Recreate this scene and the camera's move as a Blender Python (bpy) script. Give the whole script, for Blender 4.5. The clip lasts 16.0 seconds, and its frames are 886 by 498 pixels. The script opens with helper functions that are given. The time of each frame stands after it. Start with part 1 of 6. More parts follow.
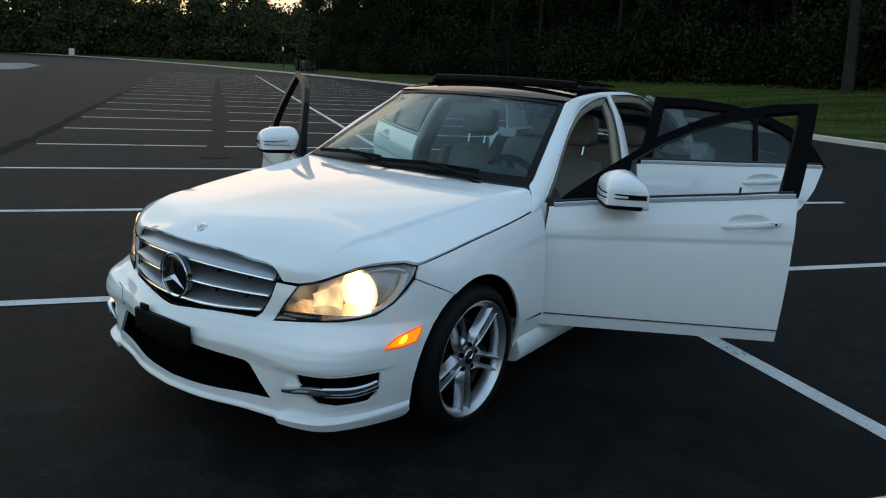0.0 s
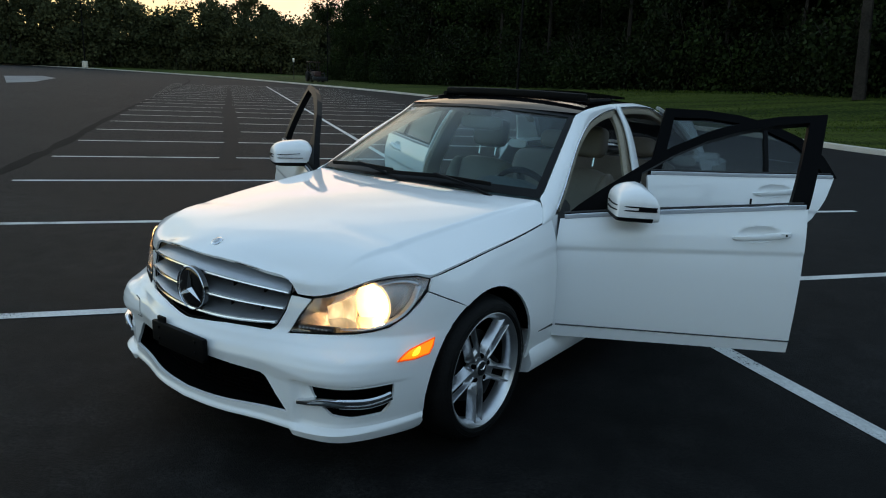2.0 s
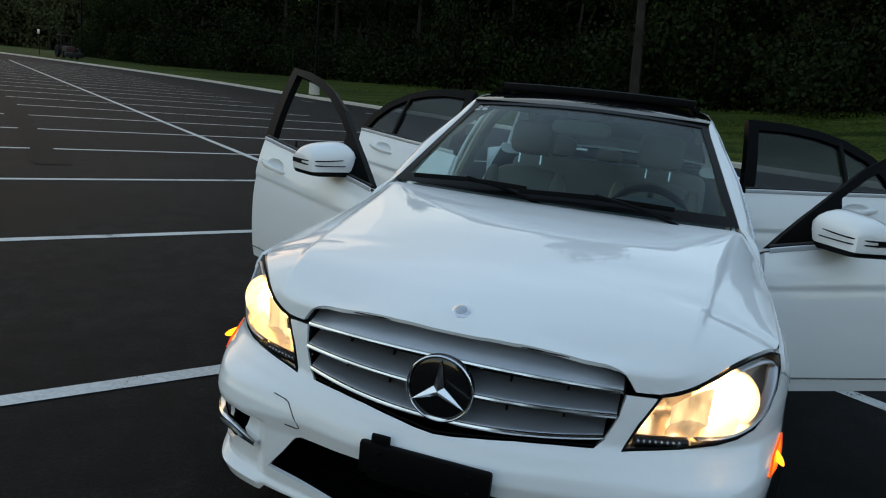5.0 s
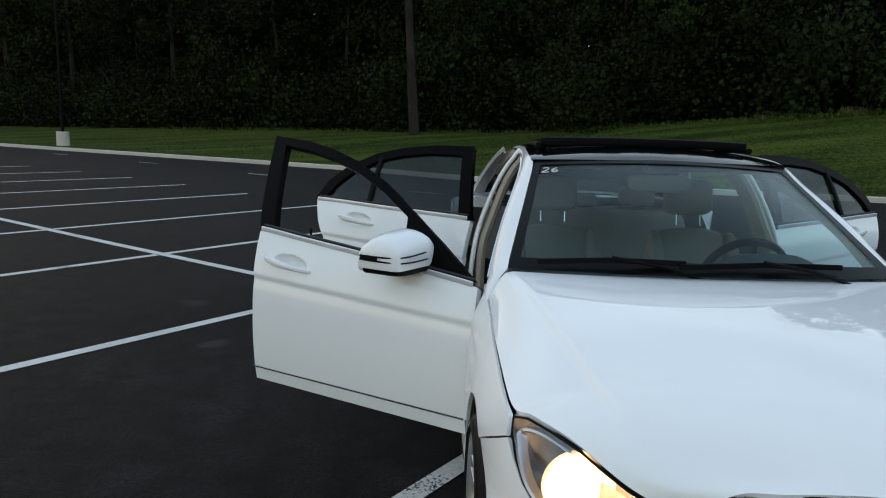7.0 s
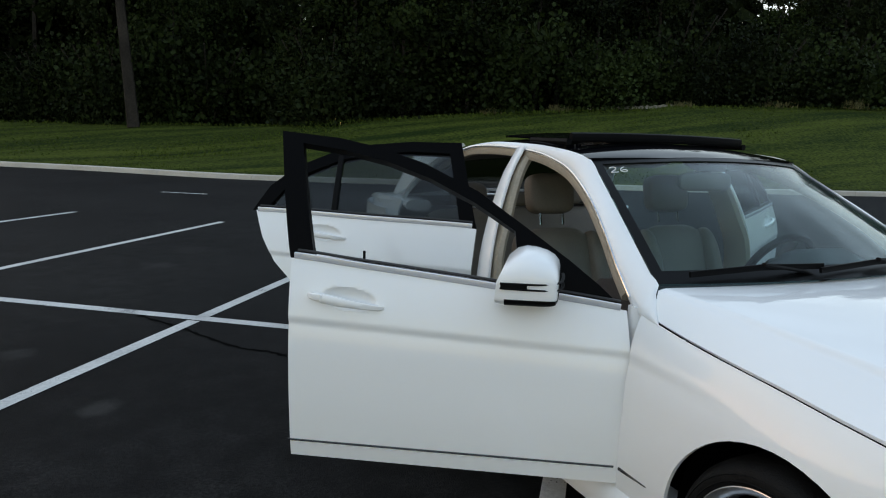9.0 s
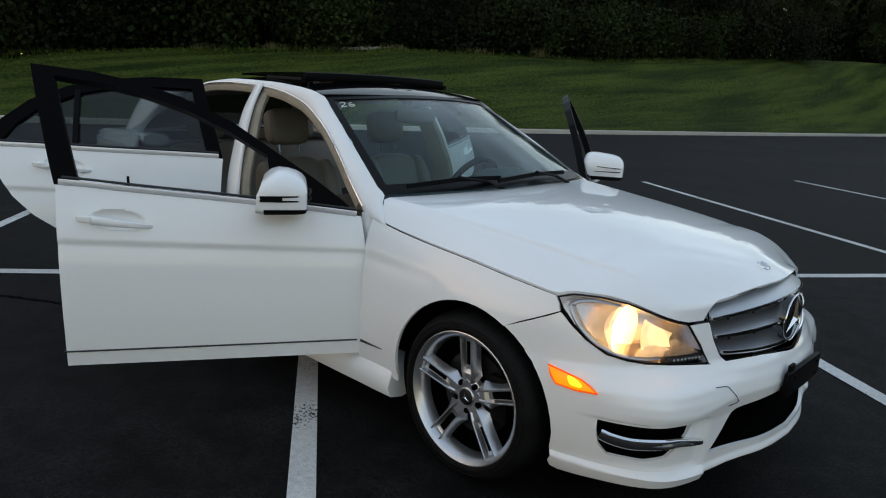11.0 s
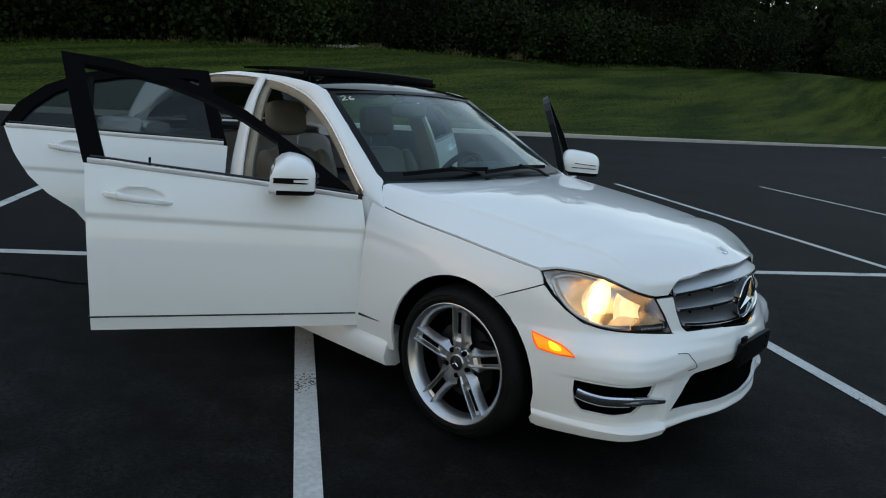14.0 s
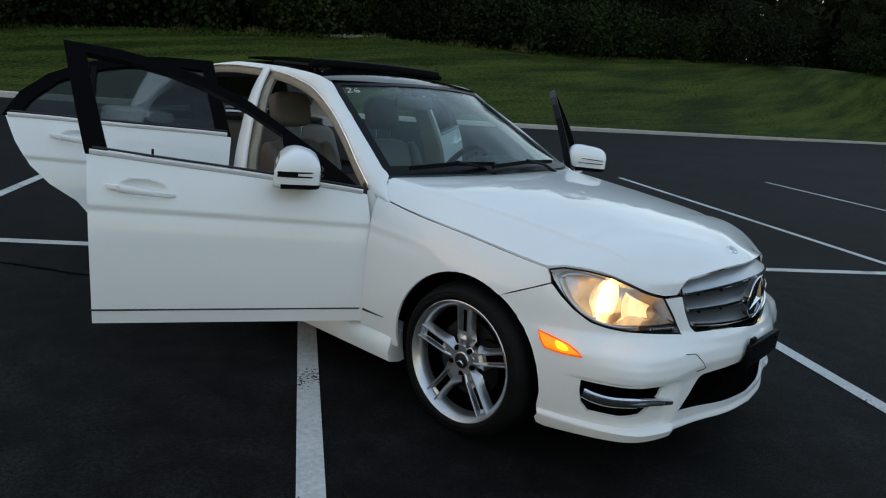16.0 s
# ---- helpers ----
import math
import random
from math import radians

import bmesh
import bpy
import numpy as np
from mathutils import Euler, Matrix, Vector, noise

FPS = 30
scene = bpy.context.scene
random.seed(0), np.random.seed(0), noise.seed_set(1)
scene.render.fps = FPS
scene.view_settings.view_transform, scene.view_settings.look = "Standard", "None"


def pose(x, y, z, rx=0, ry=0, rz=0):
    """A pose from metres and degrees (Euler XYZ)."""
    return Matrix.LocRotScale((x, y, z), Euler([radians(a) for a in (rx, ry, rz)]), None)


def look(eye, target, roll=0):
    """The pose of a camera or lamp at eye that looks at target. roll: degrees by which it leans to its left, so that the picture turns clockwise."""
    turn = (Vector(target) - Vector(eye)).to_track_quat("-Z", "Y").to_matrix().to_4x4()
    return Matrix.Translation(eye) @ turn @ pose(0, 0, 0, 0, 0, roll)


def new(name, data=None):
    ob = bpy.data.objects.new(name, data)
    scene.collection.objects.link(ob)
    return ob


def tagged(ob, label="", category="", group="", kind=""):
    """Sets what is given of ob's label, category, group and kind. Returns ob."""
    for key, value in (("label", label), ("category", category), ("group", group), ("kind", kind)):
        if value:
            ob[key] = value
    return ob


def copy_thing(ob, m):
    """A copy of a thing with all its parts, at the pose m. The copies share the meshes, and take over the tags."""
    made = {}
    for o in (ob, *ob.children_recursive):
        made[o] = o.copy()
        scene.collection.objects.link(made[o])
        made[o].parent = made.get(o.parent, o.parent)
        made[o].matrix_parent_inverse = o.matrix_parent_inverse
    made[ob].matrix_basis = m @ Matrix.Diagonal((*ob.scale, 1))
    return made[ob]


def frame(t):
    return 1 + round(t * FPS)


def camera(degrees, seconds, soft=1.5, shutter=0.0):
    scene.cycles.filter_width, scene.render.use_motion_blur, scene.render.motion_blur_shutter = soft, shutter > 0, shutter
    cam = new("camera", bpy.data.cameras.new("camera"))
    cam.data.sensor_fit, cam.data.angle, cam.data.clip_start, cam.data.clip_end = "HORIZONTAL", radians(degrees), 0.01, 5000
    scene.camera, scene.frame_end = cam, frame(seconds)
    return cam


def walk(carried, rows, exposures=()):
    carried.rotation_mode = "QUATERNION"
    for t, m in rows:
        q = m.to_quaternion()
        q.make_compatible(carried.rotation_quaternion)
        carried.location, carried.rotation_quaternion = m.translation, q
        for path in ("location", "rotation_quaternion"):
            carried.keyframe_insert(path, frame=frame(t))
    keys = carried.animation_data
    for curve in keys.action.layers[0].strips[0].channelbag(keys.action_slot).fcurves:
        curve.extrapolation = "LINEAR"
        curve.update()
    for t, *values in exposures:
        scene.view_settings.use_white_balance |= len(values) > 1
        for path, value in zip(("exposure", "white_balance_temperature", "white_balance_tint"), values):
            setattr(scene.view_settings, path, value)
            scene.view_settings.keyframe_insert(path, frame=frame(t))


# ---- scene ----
import collections
import functools

cam = camera(64.4, 16.0, soft=1.1)
PATH = [
    (0, (2.341, -2.304, 1.48), (1.215, -0.728, 0.982), 2.9),
    (0.5, (2.43, -2.154, 1.503), (1.3, -0.569, 1.043), 3.8),
    (1, (2.492, -2.086, 1.527), (1.366, -0.47, 1.179), 4.2),
    (1.5, (2.452, -2.171, 1.509), (1.299, -0.592, 1.086), 2.5),
    (2, (2.35, -2.333, 1.501), (1.197, -0.77, 1.027), 2.5),
    (2.5, (2.221, -2.313, 1.487), (1.094, -0.736, 0.998), 3.0),
    (3, (1.988, -2.234, 1.456), (0.85, -0.69, 0.887), 5.2),
    (3.5, (1.64, -2.361, 1.445), (0.689, -0.708, 0.84), 6.5),
    (4, (1.319, -2.422, 1.428), (0.423, -0.738, 0.827), 3.4),
    (4.5, (0.921, -2.348, 1.417), (0.083, -0.604, 0.914), 3.2),
    (4.7, (0.731, -2.368, 1.388), (-0.015, -0.576, 0.908), 4.5),
    (6.8, (-0.867, -1.995, 1.44), (-0.872, -0.024, 1.102), 0.4),
    (7, (-1.029, -1.955, 1.449), (-0.993, 0.017, 1.121), 1.8),
    (7.5, (-1.392, -1.774, 1.438), (-0.997, 0.161, 1.127), 1.4),
    (8, (-1.653, -1.516, 1.468), (-1.157, 0.392, 1.131), -0.5),
    (8.5, (-2.031, -1.314, 1.443), (-1.335, 0.53, 1.1), 1.9),
    (9, (-2.292, -1.128, 1.408), (-1.48, 0.672, 1.09), 2.0),
    (9.5, (-2.475, -1.023, 1.399), (-1.355, 0.609, 1.107), 2.9),
    (9.8, (-2.491, -1.109, 1.397), (-1.266, 0.423, 1.004), 4.1),
    (10, (-2.523, -1.165, 1.407), (-1.249, 0.317, 0.985), 3.0),
    (10.2, (-2.529, -1.251, 1.405), (-1.202, 0.182, 0.974), 3.5),
    (12.3, (-2.934, -1.68, 1.386), (-1.422, -0.453, 0.933), 3.3),
    (12.5, (-2.93, -1.673, 1.38), (-1.405, -0.461, 0.927), 4.4),
    (13, (-2.932, -1.674, 1.376), (-1.423, -0.444, 0.92), 4.3),
    (13.5, (-2.941, -1.668, 1.366), (-1.444, -0.418, 0.923), 5.9),
    (14, (-2.942, -1.67, 1.377), (-1.462, -0.397, 0.939), 4.9),
    (14.5, (-2.936, -1.665, 1.38), (-1.459, -0.395, 0.924), 4.4),
    (15, (-2.931, -1.652, 1.378), (-1.446, -0.399, 0.906), 4.4),
    (15.5, (-2.92, -1.649, 1.387), (-1.443, -0.391, 0.905), 4.0),
    (16, (-2.923, -1.63, 1.386), (-1.45, -0.359, 0.924), 5.5),
]
walk(cam, [(t, look(eye, target, roll)) for t, eye, target, roll in PATH],
     exposures=[(0, 2.44, 6500, 12), (3, 2.40, 6530, 12), (4.5, 2.34, 6720, 14), (7, 2.70, 7300, 19), (9, 2.78, 7400, 21), (9.5, 2.88, 7550, 22), (10, 2.64, 7550, 24), (12.5, 2.42, 7020, 18), (16, 2.42, 6960, 18)])

# ---- sky, sun, exposure ----
SUN_TURN = radians(-48)
world = bpy.data.worlds.new("world")
scene.world = world
world.use_nodes = True
wt = world.node_tree
sky = wt.nodes.new("ShaderNodeTexSky")
sky.sky_type, sky.sun_disc = "NISHITA", False
sky.sun_elevation, sky.sun_rotation = radians(4.5), SUN_TURN
sky.air_density, sky.dust_density, sky.ozone_density = 1.0, 0.3, 1.7
haze = wt.nodes.new("ShaderNodeGamma")  # evening haze evens out the sky
haze.inputs[1].default_value = 0.48
wt.links.new(sky.outputs[0], haze.inputs[0])
# thin streaks of cloud
where, stretch, streaks, veil, lit = [wt.nodes.new("ShaderNode" + n) for n in ("TexCoord", "Mapping", "TexNoise", "MapRange", "Mix")]
stretch.inputs["Scale"].default_value = (1.0, 1.6, 5.0)
streaks.inputs["Scale"].default_value, streaks.inputs["Detail"].default_value = 2.2, 5
veil.inputs[1].default_value, veil.inputs[2].default_value = 0.36, 0.64
veil.inputs[3].default_value, veil.inputs[4].default_value = 0.78, 1.22
lit.data_type, lit.blend_type, lit.inputs[0].default_value = "RGBA", "MULTIPLY", 1.0
wt.links.new(where.outputs["Generated"], stretch.inputs["Vector"])
wt.links.new(stretch.outputs[0], streaks.inputs["Vector"])
wt.links.new(streaks.outputs[0], veil.inputs[0])
tone = wt.nodes.new("ShaderNodeHueSaturation")
tone.inputs["Saturation"].default_value = 1.3
wt.links.new(haze.outputs[0], tone.inputs["Color"])
wt.links.new(tone.outputs[0], lit.inputs[6])
wt.links.new(veil.outputs[0], lit.inputs[7])
glow = wt.nodes.new("ShaderNodeMix")  # haze holds down the glow round the low sun
glow.data_type, glow.blend_type, glow.inputs[0].default_value = "RGBA", "DARKEN", 1.0
glow.inputs[7].default_value = (2.2, 2.0, 2.4, 1)
wt.links.new(lit.outputs[2], glow.inputs[6])
near, reach, warm = [wt.nodes.new("ShaderNode" + n) for n in ("VectorMath", "MapRange", "Mix")]  # warm evening sky round the sun
near.operation, near.inputs[1].default_value = "DOT_PRODUCT", (math.sin(SUN_TURN), math.cos(SUN_TURN), 0.06)
wt.links.new(where.outputs["Generated"], near.inputs[0])
reach.inputs[1].default_value, reach.inputs[2].default_value = 0.70, 0.99
wt.links.new(near.outputs["Value"], reach.inputs[0])
warm.data_type, warm.blend_type = "RGBA", "MULTIPLY"
warm.inputs[7].default_value = (0.84, 0.68, 0.50, 1)
wt.links.new(reach.outputs[0], warm.inputs[0])
wt.links.new(glow.outputs[2], warm.inputs[6])
wt.links.new(warm.outputs[2], wt.nodes["Background"].inputs[0])
wt.nodes["Background"].inputs[1].default_value = 0.15
sun = new("sun", bpy.data.lights.new("sun", "SUN"))
sun.data.energy, sun.data.angle, sun.data.color = 0.04, radians(50), (1.0, 0.72, 0.45)
sun.matrix_world = look((0, 0, 0), (math.sin(-SUN_TURN), -math.cos(SUN_TURN), -math.tan(radians(4))))


# ---- materials ----
def material(name, color, rough=0.5, metal=0.0, coat=0.0, spec=0.5):
    m = bpy.data.materials.new(name)
    m.use_nodes = True
    b = m.node_tree.nodes["Principled BSDF"]
    b.inputs["Base Color"].default_value = (*color, 1)
    b.inputs["Roughness"].default_value = rough
    b.inputs["Metallic"].default_value = metal
    b.inputs["Coat Weight"].default_value = coat
    b.inputs["Coat Roughness"].default_value = 0.03
    b.inputs["Specular IOR Level"].default_value = spec
    return m


def grained(m, scale_fine, scale_coarse, dark, light, bump=0.0, bump_scale=None, rough=(0.4, 0.6)):
    """Two scales of variation in colour and gloss, and a fine relief."""
    t = m.node_tree
    b = t.nodes["Principled BSDF"]
    geo = t.nodes.new("ShaderNodeNewGeometry")
    fine, coarse = t.nodes.new("ShaderNodeTexNoise"), t.nodes.new("ShaderNodeTexNoise")
    for n, s in ((fine, scale_fine), (coarse, scale_coarse)):
        n.inputs["Scale"].default_value = s
        n.inputs["Detail"].default_value = 6
        t.links.new(geo.outputs["Position"], n.inputs["Vector"])
    mix = t.nodes.new("ShaderNodeMix")
    mix.inputs[0].default_value = 0.5
    t.links.new(fine.outputs[0], mix.inputs[2])
    t.links.new(coarse.outputs[0], mix.inputs[3])
    ramp = t.nodes.new("ShaderNodeValToRGB")
    ramp.color_ramp.elements[0].position, ramp.color_ramp.elements[1].position = 0.35, 0.65
    ramp.color_ramp.elements[0].color, ramp.color_ramp.elements[1].color = (*dark, 1), (*light, 1)
    t.links.new(mix.outputs[0], ramp.inputs[0])
    t.links.new(ramp.outputs[0], b.inputs["Base Color"])
    span = t.nodes.new("ShaderNodeMapRange")
    span.inputs[3].default_value, span.inputs[4].default_value = rough
    t.links.new(coarse.outputs[0], span.inputs[0])
    t.links.new(span.outputs[0], b.inputs["Roughness"])
    if bump:
        rel = t.nodes.new("ShaderNodeTexNoise")
        rel.inputs["Scale"].default_value = bump_scale or scale_fine
        rel.inputs["Detail"].default_value = 4
        t.links.new(geo.outputs["Position"], rel.inputs["Vector"])
        bm_ = t.nodes.new("ShaderNodeBump")
        bm_.inputs["Strength"].default_value = bump
        bm_.inputs["Distance"].default_value = 0.01
        t.links.new(rel.outputs[0], bm_.inputs["Height"])
        t.links.new(bm_.outputs[0], b.inputs["Normal"])
    return m


def glass(name, tint, rough=0.0, base=0.03):
    """A thin pane: mostly clear, with the gloss of glass."""
    m = bpy.data.materials.new(name)
    m.use_nodes = True
    t = m.node_tree
    t.nodes.remove(t.nodes["Principled BSDF"])
    clear, gloss, mix = t.nodes.new("ShaderNodeBsdfTransparent"), t.nodes.new("ShaderNodeBsdfGlossy"), t.nodes.new("ShaderNodeMixShader")
    clear.inputs[0].default_value = (*tint, 1)
    gloss.inputs["Roughness"].default_value = rough
    face, power, span = t.nodes.new("ShaderNodeLayerWeight"), t.nodes.new("ShaderNodeMath"), t.nodes.new("ShaderNodeMapRange")
    power.operation, power.inputs[1].default_value = "POWER", 5.0
    span.inputs[3].default_value, span.inputs[4].default_value = base, 1.0
    face.inputs[0].default_value = 0.5
    t.links.new(face.outputs["Facing"], power.inputs[0])
    t.links.new(power.outputs[0], span.inputs[0])
    t.links.new(span.outputs[0], mix.inputs[0])
    t.links.new(clear.outputs[0], mix.inputs[1])
    t.links.new(gloss.outputs[0], mix.inputs[2])
    t.links.new(mix.outputs[0], t.nodes["Material Output"].inputs[0])
    return m


def glowing(name, color, strength):
    m = material(name, color, 0.3)
    b = m.node_tree.nodes["Principled BSDF"]
    b.inputs["Emission Color"].default_value = (*color, 1)
    b.inputs["Emission Strength"].default_value = strength
    return m


def worn(m, under, scale, cut):
    """Specks where the coat has gone and what lies under it shows."""
    t = m.node_tree
    b = t.nodes["Principled BSDF"]
    coat = b.inputs["Base Color"].links[0].from_socket
    geo, specks, patches, add, span, mix = [t.nodes.new("ShaderNode" + n) for n in ("NewGeometry", "TexNoise", "TexNoise", "Math", "MapRange", "Mix")]
    specks.inputs["Scale"].default_value, patches.inputs["Scale"].default_value = scale, scale / 40
    specks.inputs["Detail"].default_value = 5
    for n in (specks, patches):
        t.links.new(geo.outputs["Position"], n.inputs["Vector"])
    t.links.new(specks.outputs[0], add.inputs[0])
    t.links.new(patches.outputs[0], add.inputs[1])
    span.inputs[1].default_value, span.inputs[2].default_value = cut, cut + .05
    t.links.new(add.outputs[0], span.inputs[0])
    mix.data_type = "RGBA"
    t.links.new(span.outputs[0], mix.inputs[0])
    t.links.new(coat, mix.inputs[6])
    mix.inputs[7].default_value = (*under, 1)
    t.links.new(mix.outputs[2], b.inputs["Base Color"])
    return m


def stained(m, spots, color):
    """Pale dried stains of uneven outline at places on the ground (x, y, radius, strength)."""
    t = m.node_tree
    b = t.nodes["Principled BSDF"]
    geo, warp = t.nodes.new("ShaderNodeNewGeometry"), t.nodes.new("ShaderNodeTexNoise")
    warp.inputs["Scale"].default_value, warp.inputs["Detail"].default_value = 5, 6
    t.links.new(geo.outputs["Position"], warp.inputs["Vector"])
    for x, y, r, k in spots:
        away, ragged, span, mix = [t.nodes.new("ShaderNode" + n) for n in ("VectorMath", "Math", "MapRange", "Mix")]
        away.operation, away.inputs[1].default_value = "DISTANCE", (x, y, 0)
        t.links.new(geo.outputs["Position"], away.inputs[0])
        ragged.operation, ragged.inputs[1].default_value = "MULTIPLY_ADD", 1.6 * r
        t.links.new(warp.outputs[0], ragged.inputs[0])
        t.links.new(away.outputs["Value"], ragged.inputs[2])
        span.inputs[1].default_value, span.inputs[2].default_value = 1.5 * r, 1.0 * r
        span.inputs[4].default_value = k
        t.links.new(ragged.outputs[0], span.inputs[0])
        mix.data_type = "RGBA"
        t.links.new(span.outputs[0], mix.inputs[0])
        t.links.new(b.inputs["Base Color"].links[0].from_socket, mix.inputs[6])
        mix.inputs[7].default_value = (*color, 1)
        t.links.new(mix.outputs[2], b.inputs["Base Color"])
    return m


PAINT = material("white_car_paint", (0.85, 0.855, 0.855), 0.42, coat=1.0, spec=0.15)
PAINT.node_tree.nodes["Principled BSDF"].inputs["Coat Roughness"].default_value = 0.015
BLACK = material("black_plastic", (0.003, 0.003, 0.0033), 0.55, spec=0.09)
FRAME = material("black_frame", (0.002, 0.002, 0.0023), 0.4, spec=0.04)
BORDER = material("black_glass_print", (0.002, 0.002, 0.002), 0.3, spec=0.12)
ROOF_GLASS = material("roof_glass", (0.002, 0.002, 0.003), 0.06, spec=0.08)
GLOSS_BLACK = material("gloss_black", (0.006, 0.006, 0.007), 0.12, coat=0.5)
SEAL = material("rubber_seal", (0.02, 0.02, 0.02), 0.7)
CHROME = material("chrome", (0.75, 0.76, 0.78), 0.12, 1.0)
BELT = material("belt_chrome", (0.72, 0.75, 0.81), 0.26, 0.45)
SATIN = material("satin_silver", (0.48, 0.50, 0.53), 0.36, 0.8)
ALLOY = grained(material("alloy", (0.4, 0.4, 0.41), 0.3, 0.9), 300, 14, (0.48, 0.49, 0.51), (0.62, 0.63, 0.65), rough=(0.24, 0.36))
DARK_METAL = material("dark_metal", (0.025, 0.025, 0.027), 0.45, 0.7)
RUBBER = grained(material("tyre_rubber", (0.02, 0.02, 0.02), 0.6), 120, 9, (0.003, 0.003, 0.003), (0.010, 0.010, 0.010), 0.3, 200, (0.28, 0.8))
LEATHER = grained(material("beige_leather", (0.35, 0.28, 0.2), 0.5), 180, 8, (0.135, 0.114, 0.090), (0.185, 0.158, 0.127), 0.25, 260, (0.4, 0.6))
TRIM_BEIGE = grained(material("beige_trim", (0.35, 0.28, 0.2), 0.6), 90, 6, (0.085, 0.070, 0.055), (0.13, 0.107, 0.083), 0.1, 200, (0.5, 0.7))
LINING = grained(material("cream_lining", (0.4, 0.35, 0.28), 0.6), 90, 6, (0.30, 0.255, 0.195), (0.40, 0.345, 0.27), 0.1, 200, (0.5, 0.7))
DASH = grained(material("dash_plastic", (0.03, 0.03, 0.032), 0.6), 200, 6, (0.022, 0.022, 0.024), (0.04, 0.04, 0.042), 0.3, 300, (0.5, 0.7))
CARPET = grained(material("dark_carpet", (0.03, 0.03, 0.03), 0.9), 200, 7, (0.02, 0.02, 0.02), (0.04, 0.038, 0.036), 0.4, 250, (0.85, 0.95))
WINDSHIELD = glass("windshield_glass", (0.76, 0.89, 0.89), base=0.023)
TINTED = glass("tinted_glass", (0.40, 0.45, 0.46))
DARK_GLASS = glass("dark_rear_glass", (0.25, 0.26, 0.27))
CLEAR = glass("lamp_cover", (0.95, 0.95, 0.96), base=0.045)
MIRROR = material("mirror_glass", (0.8, 0.8, 0.82), 0.02, 1.0)
LAMP = glowing("lamp_light", (1.0, 0.76, 0.45), 18.0)
REFLECTOR_GLOW = glowing("reflector_glow", (1.0, 0.68, 0.33), 0.8)
# fluted reflector: emission stands in for the bulb's light, in bright and dim facets
fluted = REFLECTOR_GLOW.node_tree
cells, level, spot = [fluted.nodes.new("ShaderNode" + n) for n in ("TexVoronoi", "MapRange", "NewGeometry")]
cells.feature, cells.inputs["Scale"].default_value = "SMOOTH_F1", 42
fluted.links.new(spot.outputs["Position"], cells.inputs["Vector"])
fluted.links.new(cells.outputs["Color"], level.inputs[0])
level.inputs[1].default_value, level.inputs[2].default_value, level.inputs[3].default_value, level.inputs[4].default_value = 0.1, 0.9, 0.09, 0.31
fluted.links.new(level.outputs[0], fluted.nodes["Principled BSDF"].inputs["Emission Strength"])
AMBER = glowing("amber_lens", (1.0, 0.24, 0.005), 0.19)
AMBER_RIM = glowing("amber_rim", (0.9, 0.09, 0.004), 0.09)
AMBER_BRIGHT = glowing("amber_bulb", (1.0, 0.46, 0.02), 0.50)
LAMP_STRIP = material("unlit_lamp_strip", (0.10, 0.115, 0.125), 0.12, 0.3, coat=0.6)
TAR = material("tar", (0.003, 0.003, 0.003), 0.95, spec=0.03)
RED_PAINT = material("faded_red_paint", (0.035, 0.010, 0.008), 0.6)
POLE = material("bronze_pole", (0.004, 0.004, 0.004), 0.6, spec=0.06)
ASPHALT = grained(material("asphalt", (0.04, 0.04, 0.04), 0.85), 60, 2.2, (0.0016, 0.0016, 0.0016), (0.0118, 0.0114, 0.0110), 0.6, 140, (0.70, 0.86))
ASPHALT.node_tree.nodes["Principled BSDF"].inputs["Specular IOR Level"].default_value = 0.13
STAINS = [(-2.45, 2.62, .16, .5), (-2.05, 6.5, .30, .35), (-2.95, 3.70, .20, .4), (-1.6, 7.4, .5, .15), (2.3, -1.2, .5, .12), (-6, 5.5, .9, .12)]


def mottled(m, patches):
    """Aggregate that can be told apart, and broad patches of older and newer surface."""
    t = m.node_tree
    b = t.nodes["Principled BSDF"]
    geo = t.nodes.new("ShaderNodeNewGeometry")
    for kind, scale, low, high, cut in patches:
        tex, span, mix = [t.nodes.new("ShaderNode" + n) for n in (kind, "MapRange", "Mix")]
        tex.inputs["Scale"].default_value = scale
        t.links.new(geo.outputs["Position"], tex.inputs["Vector"])
        span.inputs[1].default_value, span.inputs[2].default_value = cut
        span.inputs[3].default_value, span.inputs[4].default_value = low, high
        t.links.new(tex.outputs["Color" if kind == "TexVoronoi" else 0], span.inputs[0])
        mix.data_type, mix.blend_type, mix.inputs[0].default_value = "RGBA", "MULTIPLY", 1.0
        t.links.new(b.inputs["Base Color"].links[0].from_socket, mix.inputs[6])
        t.links.new(span.outputs[0], mix.inputs[7])
        t.links.new(mix.outputs[2], b.inputs["Base Color"])
    return m


mottled(ASPHALT, [("TexVoronoi", 110, 0.35, 1.9, (.1, .9)), ("TexNoise", 0.42, 0.42, 1.04, (.35, .65)), ("TexNoise", 5.5, 0.60, 1.40, (.36, .64))])
stained(ASPHALT, STAINS, (0.05, 0.048, 0.045))
LINE_PAINT = grained(material("line_paint", (0.6, 0.6, 0.58), 0.7), 45, 2.5, (0.42, 0.42, 0.41), (0.66, 0.66, 0.64), 0.4, 150, (0.6, 0.8))
worn(LINE_PAINT, (0.03, 0.03, 0.03), 90, 1.20)
CONCRETE = grained(material("kerb_concrete", (0.4, 0.37, 0.33), 0.85), 25, 0.8, (0.42, 0.385, 0.33), (0.58, 0.54, 0.48), 0.5, 60, (0.75, 0.9))
RUBBER.node_tree.nodes["Principled BSDF"].inputs["Specular IOR Level"].default_value = 0.10
